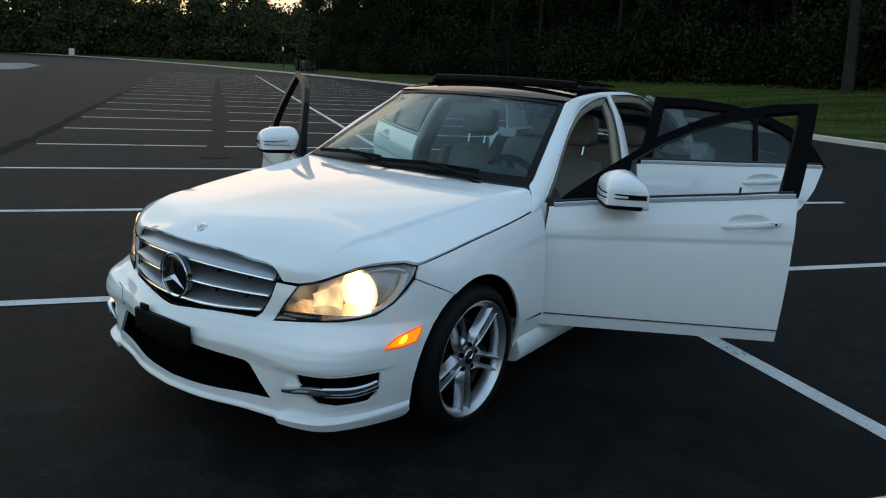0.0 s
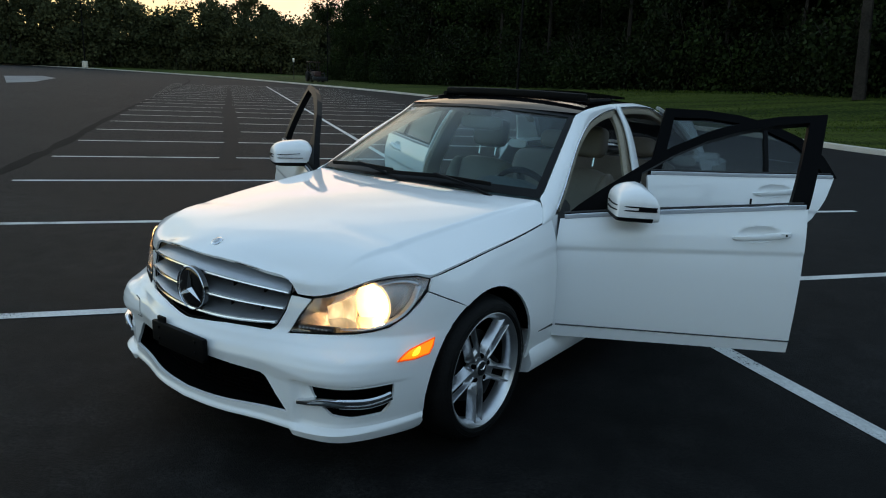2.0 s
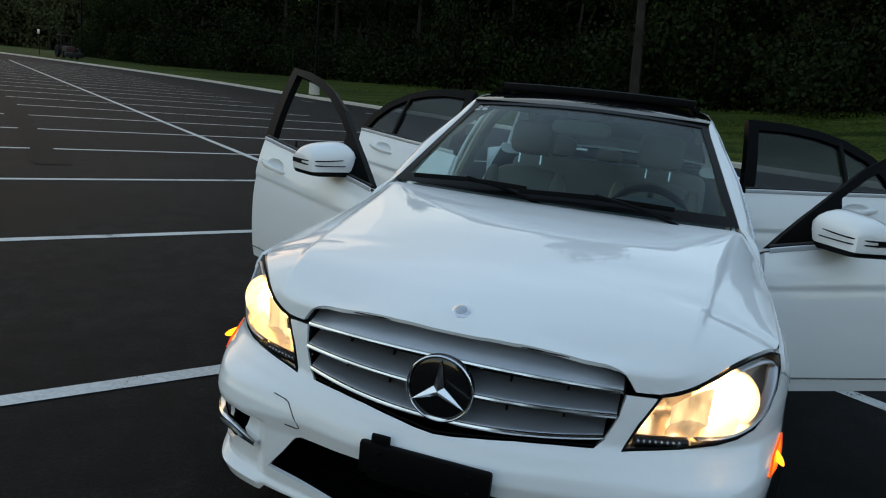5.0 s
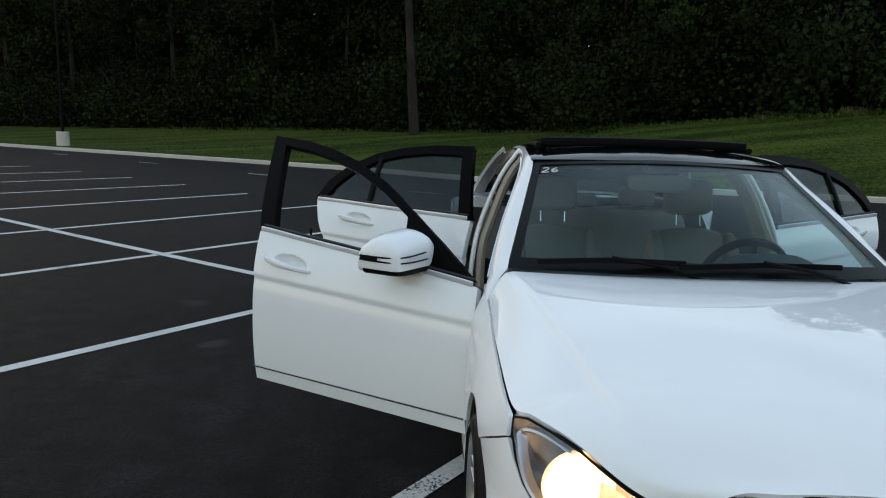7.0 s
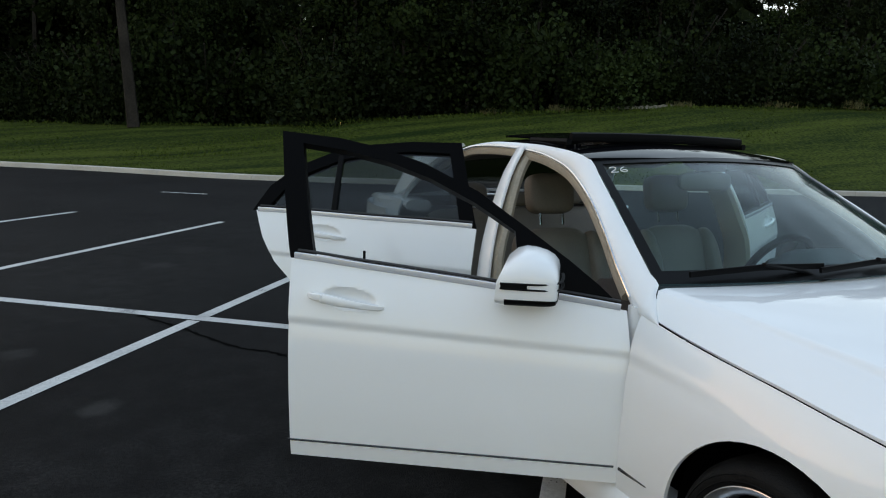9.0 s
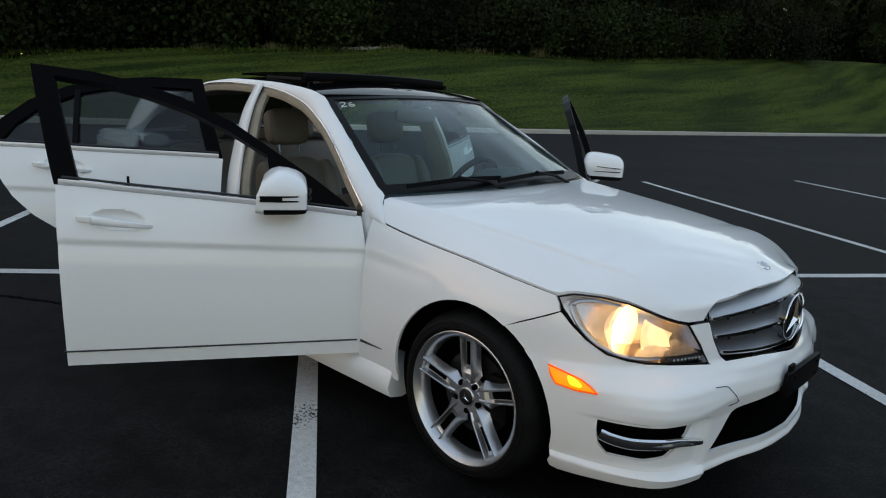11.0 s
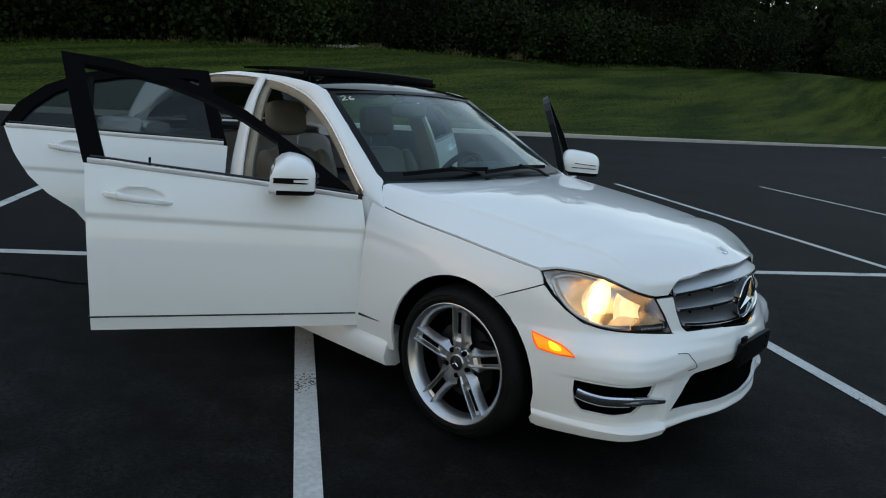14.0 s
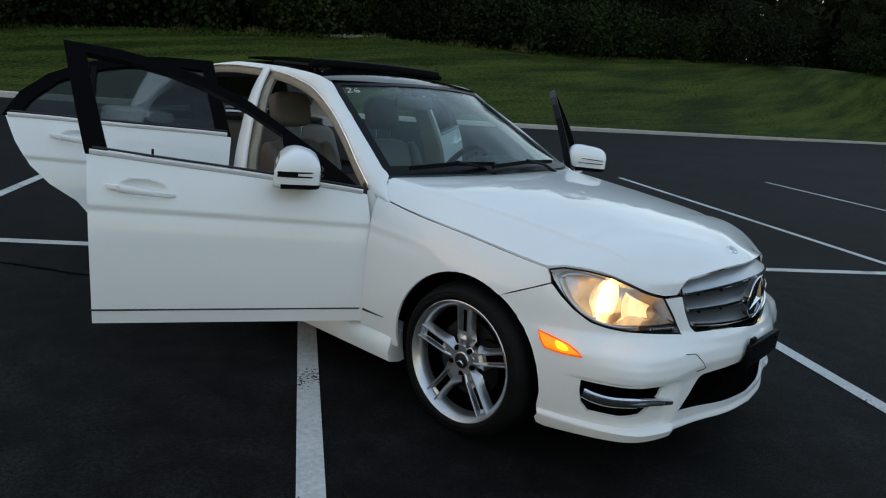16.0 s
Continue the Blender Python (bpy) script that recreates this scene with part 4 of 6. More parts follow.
    part("sunroof_pane", bm, ROOF_GLASS, car, "open sunroof pane slid back on the roof", thick=.012)
    bm = bmesh.new()
    line = [(.50 * s, 1.475 + .04 * s * s, 1.420 + .008 * (1 - s * s)) for s in np.linspace(-1, 1, 15)]
    swept(line, .03, .044, seg=8, bm=bm)
    part("wind_deflector", bm, BLACK, car, "raised black wind deflector of the sunroof")
    for s in (-.84, .84):
        bm = bmesh.new()
        swept([Vector(top(s * 1.08, 1.50)) + Vector((0, 0, .025)), Vector(top(s * 1.08, 1.85)) + Vector((0, 0, .012))], .03, .03, seg=6, bm=bm)
        part("deflector_arm", bm, BLACK, car)
    # side rails from the windshield's foot over the doors to the tail
    rail = smooth_line([(.812, .645, .892), (.776, .786, .992), (.733, .929, 1.098), (.676, 1.11, 1.200), (.626, 1.31, 1.282), (.602, 1.47, 1.322), (.582, 1.65, 1.348), (.566, 1.90, 1.364), (.558, 2.22, 1.364), (.568, 2.45, 1.338), (.60, 2.72, 1.240), (.66, 3.0, 1.10), (.72, 3.2, 1.0)], 6)
    def inner_edge(p):
        y = p.y
        glass = Vector(pane(1, max(0, min(1, (y - .625) / .63)))) + Vector((.003, -.015 if y < .65 else 0, .002))
        roof = Vector((xr(y) + .003, y, ze(y) + .003))
        k = max(0, min(1, (y - 1.18) / .16))
        return glass.lerp(roof, k)

    bm = bmesh.new()
    rows = []
    for p in [Vector((.824, .505, .856)), Vector((.826, .55, .866)), Vector((.824, .60, .876)), *rail]:
        a = inner_edge(p)
        if p.y < .52:
            a = p + Vector((-.012, .01, .003))
        elif p.y < .57:
            a = p.lerp(a, .72)
        across = (p - a)
        up = Vector((.6, -.25, .76)) if p.y < 1.4 else Vector((.55, 0, .83))
        swell = up * min(.014, across.length * .14)
        rows.append([a + Vector((-.004, .02, -.02)), a, a.lerp(p, .18) + swell * .6, a.lerp(p, .5) + swell, a.lerp(p, .82) + swell * .7, p, p + Vector((-.014, .02, -.018))])
    rings_to(bm, rows)
    bmesh.ops.recalc_face_normals(bm, faces=bm.faces)
    pair("roof_rail", bm, PAINT, label="white roof pillar and rail", smooth=60)
    bm = bmesh.new()
    swept([p + Vector((.001, 0, 0)) for p in rail[1:60]], .009, .009, seg=6, bm=bm)
    pair("roof_strip", bm, CHROME, label="bright strip along the roof rail")
    bm = bmesh.new()
    swept([p + Vector((-.026, .02, -.026)) for p in rail[2:62]], .05, .045, seg=8, bm=bm)
    pair("door_seal", bm, LINING, label="beige lining of the door opening")
    bm = bmesh.new()
    swept([(.795, .628, .28), (.812, .622, .45), (.812, .622, .65), (.798, .632, .885)], .07, .05, up=(1, 0, 0), seg=10, bm=bm)
    pair("door_jamb", bm, PAINT, label="white door jamb behind the fender")
    # B pillars
    bm = bmesh.new()
    swept(smooth_line([(.80, 1.70, .25), (.815, 1.70, .55), (.805, 1.70, .80), (.765, 1.72, 1.0), (.672, 1.775, 1.22), (.572, 1.82, 1.362)], 5), lambda k: .14 - .06 * k, .026, up=(1, 0, 0), seg=14, bm=bm)
    pair("b_pillar", bm, PAINT, label="white door pillar")
    bm = bmesh.new()
    swept(smooth_line([(.755, 1.70, .30), (.765, 1.70, .80), (.715, 1.725, 1.0), (.630, 1.775, 1.21), (.530, 1.82, 1.335)], 5), lambda k: .20 - .08 * k, .05, up=(1, 0, 0), seg=10, bm=bm)
    pair("pillar_trim", bm, LINING, label="beige pillar lining")
    def rear(s, v):
        low = Vector((s * .66, 3.16 - .10 * s * s, 1.03))
        high = Vector((s * .55, 2.60 - .06 * s * s, 1.375 - .05 * s * s))
        return low.lerp(high, v) + Vector((0, .02, .03)) * math.sin(math.pi * v)

    bm = mapped(sheet(16, 8, -1, 1, 0, 1), rear)
    ob = part("rear_window", bm, DARK_GLASS, car, "rear window glass", thick=.004)
    ob.visible_shadow = False
    # broad rear pillars between the door openings and the rear window
    bm = bmesh.new()
    rows = []
    for i, q in enumerate(FRONT_EDGE):
        k = i / (len(FRONT_EDGE) - 1)
        a = Vector((side_x(q[0], q[1]) - .018, q[0], q[1]))
        b = Vector(rear(1, k)) + Vector((.01, .02, .006))
        rows.append([a, a.lerp(b, .33) + Vector((.012, 0, .008)), a.lerp(b, .66) + Vector((.012, 0, .010)), b])
    rings_to(bm, rows, closed=False)
    bmesh.ops.recalc_face_normals(bm, faces=bm.faces)
    pair("rear_pillar", bm, PAINT, label="white rear roof pillar", thick=.02, smooth=60)
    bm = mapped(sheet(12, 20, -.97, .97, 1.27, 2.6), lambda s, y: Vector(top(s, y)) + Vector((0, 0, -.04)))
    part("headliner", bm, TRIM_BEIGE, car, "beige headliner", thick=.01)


def build_tail():
    poly = [(2.83, 1.02), (2.78, .90), (2.715, .80), (2.63, .715)] + arch(2.76, .362, 101, -9, 18) + [(3.13, .22), (3.5, .20), (3.78, .24), (3.80, .99)]
    bm = trim(sheet(50, 40, 2.3, 3.81, .18, 1.03), poly, True)
    mapped(bm, lambda y, z: (side_x(min(y, 3.805), min(z, edge_z(y))), y, z))
    pair("rear_quarter", bm, PAINT, label="white rear quarter panel", thick=.012)
    bm = mapped(sheet(24, 16, -1, 1, 3.05, 3.72), lambda s, y: (s * edge_x(y) * .985, y, edge_z(y) + .045 * (1 - s * s) - .02 * max(0, y - 3.5) * 4))
    part("trunk_lid", bm, PAINT, car, thick=.015)
    bm = mapped(sheet(30, 14, -1, 1, .22, .97), lambda q, z: (math.copysign(half_width(min(z, .62)) * math.sin(abs(q) * math.pi / 2) ** (2 / 3), q), 2.85 + .95 * math.cos(abs(q) * math.pi / 2) ** (2 / 3) - .12 * max(0, z - .7), z))
    part("rear_bumper", bm, PAINT, car, thick=.012)
    # rear shelf of bodywork beside the rear window
    bm = bmesh.new()
    swept(smooth_line([(.70, 2.78, .99), (.71, 3.0, 1.0), (.72, 3.25, .99)], 5), .17, .07, seg=12, bm=bm)
    pair("rear_shoulder", bm, PAINT)


def build_underbody():
    bm = bmesh.new()
    block(bm, (1.20, 4.0, .12), (0, 1.5, .23), .02)
    block(bm, (1.5, 1.95, .06), (0, 1.38, .26), .02)
    part("floor_pan", bm, BLACK, car, "dark underbody")
    bm = bmesh.new()
    block(bm, (1.50, .03, .60), (0, .60, .60), .01)
    part("firewall", bm, BLACK, car, "dark wall behind the engine")
    bm = bmesh.new()
    rows = []
    for y in (.395, .42, .5, 1.4, 2.3, 2.36):
        k = .75 if y in (.395, 2.36) else 1
        rows.append([(.70, y, .30), (.80, y, .315 * (1 if k == 1 else .97)), (.855, y, .295), (.878 * (1 if k == 1 else .985), y, .262), (.880, y, .215), (.862, y, .172), (.80, y, .158), (.70, y, .18)])
    rings_to(bm, rows)
    pair("side_sill", bm, PAINT, label="white side sill", smooth=50)
    bm = bmesh.new()
    rows = [[(x, y, .33) for x in (.64, .84)] for y in (.60, 2.36)]
    rings_to(bm, rows, closed=False)
    pair("door_step", bm, TRIM_BEIGE, label="door step")


def make_wheel():
    hub = tagged(new("wheel"))
    bm = lathe([(.236, -.10), (.250, -.114), (.268, -.118), (.288, -.112), (.303, -.096), (.312, -.075), (.316, -.04), (.316, .04), (.312, .075), (.303, .096), (.288, .112), (.268, .118), (.252, .116), (.238, .10)], 72)
    part("tyre", bm, RUBBER, hub, "worn black tyre", smooth=60)
    bm = bmesh.new()
    for r in (.262, .280):
        lathe([(r - .0015, .1185), (r, .1205), (r + .0015, .1185)], 72, bm=bm)
    part("tyre_rib", bm, RUBBER, hub)
    bm = lathe([(.214, -.09), (.228, -.10), (.240, -.108), (.220, -.03), (.219, .05), (.222, .088), (.228, .098), (.236, .107), (.246, .114), (.2505, .112), (.250, .104), (.240, .096)], 72)
    part("rim", bm, ALLOY, hub, "silver five twin-spoke alloy rim", smooth=30)
    # near-black sleeve in the silver rim: the shade behind the spokes as colour
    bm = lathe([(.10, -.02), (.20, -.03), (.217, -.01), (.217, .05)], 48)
    part("rim_barrel", bm, RECESS_BLACK, hub, "inner barrel of the rim, its shade painted near-black")
    # each spoke: two sharp ridges with a sunk channel between them and wide falling flanks
    for i in range(5):
        bm = bmesh.new()
        rows = []
        for r, ridge, wide, x_out, deep, sunk in ((.034, .012, .022, .080, .020, .003), (.070, .0185, .040, .086, .024, .004), (.088, .0215, .052, .0885, .028, .006), (.102, .0225, .047, .090, .032, .016), (.125, .0230, .041, .0925, .036, .022), (.165, .0240, .038, .0965, .040, .024), (.205, .0252, .040, .100, .040, .024), (.226, .0262, .045, .1025, .034, .018), (.238, .0270, .054, .104, .022, .008)):
            side = [(x_out - sunk, ridge - .0075), (x_out - .0015, ridge - .0035), (x_out, ridge - .0018), (x_out, ridge + .0018), (x_out - .003, ridge + .0040), (x_out - deep * .55, ridge + .0040 + .55 * (wide - ridge - .0040)), (x_out - deep, wide)]
            rows.append([(x, -c, r) for x, c in reversed(side)] + [(x, c, r) for x, c in side] + [(x_out - deep - .012, wide * .6, r), (x_out - deep - .012, -wide * .6, r)])
        rings_to(bm, rows)
        bmesh.ops.recalc_face_normals(bm, faces=bm.faces)
        turn = Matrix.Rotation(2 * math.pi * i / 5, 3, "X")
        bmesh.ops.rotate(bm, matrix=turn, verts=bm.verts)
        part("spoke", bm, ALLOY, hub, smooth=22)
        bm = bmesh.new()
        rings_to(bm, [[(x + .001, -c, r), (x + .001, c, r)] for r, x, c in ((.118, .0712, .0125), (.165, .0735, .0135), (.215, .0765, .0150))], closed=False)
        bmesh.ops.rotate(bm, matrix=turn, verts=bm.verts)
        part("spoke_slot", bm, RECESS_BLACK, hub, "dark slot between the spoke's ridges", thick=.002)
    bm = lathe([(0, .088), (.030, .087), (.036, .083), (.038, .078), (.056, .076), (.068, .070), (.072, .05)], 36)
    part("hub_centre", bm, ALLOY, hub)
    bm = bmesh.new()
    ring = []
    for i in range(40):
        a = 2 * math.pi * i / 40
        ring.append((.062 + .010 * math.cos(5 * a) ** 3, a))
    rings_to(bm, [[(.050, r * 1.04 * math.sin(a), r * 1.04 * math.cos(a)) for r, a in ring], [(.076, r * math.sin(a), r * math.cos(a)) for r, a in ring], [(.083, r * .9 * math.sin(a), r * .9 * math.cos(a)) for r, a in ring]])
    bmesh.ops.recalc_face_normals(bm, faces=bm.faces)
    part("spoke_web", bm, ALLOY, hub, smooth=30)
    bm = lathe([(0, .094), (.024, .093), (.030, .090), (.0315, .084)], 30)
    part("centre_cap", bm, DARK_METAL, hub, "dark grey centre cap with a star")
    bm = bmesh.new()
    c = bm.verts.new((.0975, 0, 0))
    ring = []
    for i in range(6):
        r = .022 if i % 2 == 0 else .005
        a = math.pi / 2 + i * math.pi / 3
        ring.append(bm.verts.new((.0945, r * math.cos(a), r * math.sin(a))))
    for a, b in zip(ring, ring[1:] + ring[:1]):
        bm.faces.new((a, b, c))
    part("cap_star", bm, CHROME, hub, smooth=0)
    for i in range(5):
        bm = lathe([(0, .087), (.009, .087), (.0115, .082), (.012, .06)], 8)
        a = 2 * math.pi * (i + .5) / 5
        bmesh.ops.translate(bm, vec=(0, .054 * math.sin(a), .054 * math.cos(a)), verts=bm.verts)
        part("wheel_bolt", bm, RECESS_BLACK, hub)
    bm = lathe([(.06, .03), (.155, .03), (.157, .025), (.157, .005), (.06, .005)], 48)
    part("brake_disc", bm, DARK_METAL, hub, "grey brake disc")
    bm = bmesh.new()
    block(bm, (.06, .09, .17), (.03, .12, .02), .015)
    part("brake_caliper", bm, BLACK, hub)
    return hub


def build_wheels():
    first = make_wheel()
    first.parent = car
    first["label"] = "alloy wheel with a black low tyre"
    first.matrix_basis = pose(.772, 0, .315)
    for x, y, turn in ((.775, 2.76, 20), (-.772, 0, 2), (-.775, 2.76, 40)):
        m = pose(x, y, .315, turn, 0, 180 if x < 0 else 0)
        copy_thing(first, m)
    first.matrix_basis = pose(.772, 0, .315, -42, 0, 0)


build_bumper()
build_grille()
build_headlamps()
build_hood()
build_fenders()
build_glasshouse()
build_tail()
build_underbody()
build_wheels()


# ---- doors ----
FRONT_HINGE, REAR_HINGE = (.85, .60), (.83, 1.755)
FRONT_OPEN, REAR_OPEN = 59.2, 59.0


def swing(hinge, angle, side):
    x, y = hinge[0] * side, hinge[1]
    return Matrix.Translation((x, y, 0)) @ Matrix.Rotation(radians(-angle * side), 4, "Z") @ Matrix.Translation((-x, -y, 0))


def dent(y, z, cy, cz):
    k = ((y - cy + .008) / .092) ** 2 + ((z - cz - .006 - .08 * (y - cy)) / .036) ** 2
    return -.030 * max(0.0, 1 - k) ** .75


def build_door(name, skin, frame, hole, grip, hinge, angle, lower):
    cy, cz = grip
    bm = trim(sheet(130, 110, min(p[0] for p in skin) - .01, max(p[0] for p in skin) + .01, .28, 1.04), skin, True)
    mapped(bm, lambda y, z: (side_x(y, min(z, edge_z(y))) + dent(y, z, cy, cz), y, z))
    doors = pair(name, bm, PAINT, label="white door standing open", thick=.045)
    for ob, side in zip(doors, (1, -1)):
        ob.matrix_basis = swing(hinge, angle, side)
    bm = trim(trim(sheet(60, 30, min(p[0] for p in frame) - .01, max(p[0] for p in frame) + .01, .86, 1.43), frame, True), hole, False)
    mapped(bm, lambda y, z: (side_x(y, max(z, edge_z(y))) - .004, y, z))
    pair("window_frame", bm, FRAME, doors, "black window frame", thick=.04)
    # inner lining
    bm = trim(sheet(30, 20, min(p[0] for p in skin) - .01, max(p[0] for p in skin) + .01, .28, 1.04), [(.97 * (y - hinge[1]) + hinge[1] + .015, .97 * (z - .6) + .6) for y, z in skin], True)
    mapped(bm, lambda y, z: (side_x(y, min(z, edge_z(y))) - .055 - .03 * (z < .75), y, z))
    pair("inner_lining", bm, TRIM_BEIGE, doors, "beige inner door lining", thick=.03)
    y0, y1 = skin[0][0], max(p[0] for p in skin)
    bm = bmesh.new()
    swept([(side_x(y, edge_z(y)) + .004, y, edge_z(y) + .005) for y in np.linspace(y0 + .02, y1 - .01, 24)], .008, .022, seg=8, bm=bm)
    pair("belt_strip", bm, BELT, doors, "bright strip under the window")
    bm = bmesh.new()
    swept([(side_x(y, edge_z(y)) - .006, y, edge_z(y) + .022) for y in np.linspace(y0 + .02, y1 - .02, 24)], .016, .009, seg=6, bm=bm)
    pair("window_wiper", bm, SEAL, doors)
    bm = bmesh.new()
    swept([(side_x(y, .368) + .001, y, .368) for y in np.linspace(y0 + .012, lower, 16)], .008, .007, seg=6, bm=bm)
    pair("sill_strip", bm, GLOSS_BLACK, doors, "thin black strip along the door's foot")
    # handle
    bm = bmesh.new()
    line = [(-.125, -.016, .000), (-.105, -.0145, .012), (-.06, -.009, .022), (0, -.002, .025), (.05, .005, .024), (.078, .009, .021)]
    swept(smooth_line([(side_x(cy, cz) + o, cy + a, cz + b) for a, b, o in line], 4), lambda k: .012 + .010 * k, lambda k: .013 + .019 * min(1, k * 1.4), seg=10, bm=bm)
    pair("door_handle", bm, PAINT, doors, "white pull handle")
    bm = bmesh.new()
    swept([(side_x(cy, cz) + o, cy + a, cz + .010 + .1 * (a - .08)) for a, o in ((.081, .008), (.085, .018), (.105, .016), (.118, .010), (.124, 0))], .02, lambda k: .028 - .010 * k * k, seg=10, bm=bm)
    cap = pair("handle_cap", bm, PAINT, doors)
    bm = bmesh.new()
    bmesh.ops.create_uvsphere(bm, u_segments=10, v_segments=6, radius=.006, matrix=Matrix.Translation((side_x(cy, cz) + .024, cy + .102, cz + .012)))
    if lower > 1.7 and lower < 2:
        part("key_hole", bm, BLACK, doors[0])
    else:
        bm.free()
    return doors


def build_front_doors():
    skin = [(.612, .875), (.597, .75), (.590, .57), (.600, .40), (.612, .305), (1.708, .308), (1.708, .45), (1.712, .65), (1.716, .80), (1.722, .984)]
    skin += [(y, edge_z(y)) for y in (1.5, 1.2, .9, .7)]
    frame = [(.635, .892), (.70, .948), (.80, 1.022), (.93, 1.108), (1.11, 1.225), (1.30, 1.310), (1.46, 1.358), (1.62, 1.388), (1.832, 1.406), (1.728, .985), (1.5, .962), (1.0, .915)]
    hole = [(.955, .934), (.962, .97), (.98, 1.104), (1.12, 1.188), (1.28, 1.262), (1.44, 1.314), (1.59, 1.346), (1.748, 1.366), (1.648, .998), (1.5, .986), (1.2, .958)]
    doors = build_door("front_door", skin, frame, hole, (1.522, .858), FRONT_HINGE, FRONT_OPEN, 1.715)
    # lock pin
    bm = bmesh.new()
    bmesh.ops.create_cone(bm, cap_ends=True, segments=8, radius1=.005, radius2=.005, depth=.05, matrix=Matrix.Translation((.745, 1.49, .985)))
    pair("lock_pin", bm, BLACK, doors)
    # mirror
    bm = bmesh.new()
    rows = []
    for w, h, y, dome in ((.200, .118, .825, .50), (.232, .138, .831, .66), (.243, .145, .845, .82), (.248, .148, .868, .95), (.252, .148, .905, 1.05), (.252, .149, .945, 1.08), (.252, .150, .980, .98), (.238, .142, 1.010, .76)):
        ring = []
        for i in range(40):
            a = 2 * math.pi * (i + .5) / 40
            ca, sa = math.cos(a), math.sin(a)
            px, pz = w / 2 * math.copysign(abs(ca) ** .46, ca), h / 2 * math.copysign(abs(sa) ** (.72 if sa > 0 else .24), sa)
            tip = max(0, (px + .125) / .25)
            back_lean = .32 * max(0, pz) * max(0, (y - .866) / .144)
            ring.append((.895 + px, y + .02 * tip - back_lean, .978 + pz * ((1.22 - .30 * tip ** 1.6) * dome if pz > 0 else .93)))
        rows.append(ring)
    rings_to(bm, rows)
    under = bm.copy()
    mirror = pair("mirror", bm, PAINT, doors, "white door mirror with a signal strip")
    bmesh.ops.bisect_plane(under, geom=[*under.verts, *under.edges, *under.faces], plane_co=(0, 0, .935), plane_no=(0, 0, 1), clear_outer=True)
    bmesh.ops.delete(under, geom=[f for f in under.faces if f.calc_center_median().y > 1.008], context="FACES")
    bmesh.ops.scale(under, vec=(1.012, 1.015, 1.02), space=Matrix.Translation((-.895, -.92, -.978)), verts=under.verts)
    pair("mirror_foot", under, BLACK, doors, "black underside of the mirror")
    bm = bmesh.new()
    swept([(.765, .83, .925), (.81, .86, .925), (.85, .90, .922)], .07, .04, seg=8, bm=bm)
    pair("mirror_arm", bm, BLACK, doors)
    bm = bmesh.new()
    swept(smooth_line([(.86, .823, .992), (.90, .823, .990), (.955, .829, .987), (.995, .846, .985), (1.016, .885, .983), (1.0225, .95, .982), (1.021, 1.015, .981)], 4), .010, lambda k: .004 + .003 * k, seg=6, bm=bm)
    swept(smooth_line([(.845, .823, .964), (.90, .823, .964), (.955, .829, .964), (.995, .846, .964), (1.016, .885, .965), (1.0225, .95, .966), (1.021, 1.015, .967)], 4), .010, lambda k: .004 + .003 * k, seg=6, bm=bm)
    swept([(1.0205, .935, .974), (1.0225, .965, .974), (1.021, 1.013, .974)], .009, .020, seg=6, bm=bm)
    pair("mirror_signal", bm, BLACK, doors, "smoked signal strip in the mirror")
    bm = bmesh.new()
    block(bm, (.15, .004, .075), (.880, 1.008, .955), .001, 1)
    pair("mirror_glass", bm, MIRROR, doors)


def build_rear_doors():
    skin = [(1.752, .985), (1.765, .80), (1.768, .65), (1.758, .45), (1.750, .308), (2.36, .308), (2.372, .40), (2.42, .52), (2.50, .62), (2.62, .70), (2.71, .79), (2.775, .90), (2.825, 1.022)]
    skin += [(y, edge_z(y)) for y in (2.6, 2.3, 2.0)]
    frame = [(1.752, .985), (1.855, 1.406), (2.1, 1.403), (2.3, 1.382), (2.48, 1.338), (2.65, 1.256), (2.77, 1.150), (2.845, 1.020), (2.3, 1.003)]
    hole = [(1.832, 1.010), (1.907, 1.352), (2.1, 1.354), (2.29, 1.334), (2.44, 1.296), (2.60, 1.220), (2.70, 1.130), (2.762, 1.045), (2.3, 1.034)]
    frame, hole = [[(y, z - .03 * max(0.0, min(1.0, (z - 1.03) / .34))) for y, z in p] for p in (frame, hole)]
    doors = build_door("rear_door", skin, frame, hole, (2.49, .928), REAR_HINGE, REAR_OPEN, 2.36)
    bm = trim(sheet(20, 12, 1.8, 2.75, .93, 1.37), [(y, z) for y, z in hole], True)
    mapped(bm, lambda y, z: (side_x(y, z) - .02, y, z))
    for ob in pair("window_glass", bm, TINTED, doors, "dark tinted window glass", thick=.004):
        ob.visible_shadow = False
    bm = bmesh.new()
    swept([(side_x(2.43, z) - .012, 2.44, z) for z in np.linspace(1.01, 1.29, 8)], .03, .02, up=(1, 0, 0), seg=8, bm=bm)
    pair("window_divider", bm, BLACK, doors)


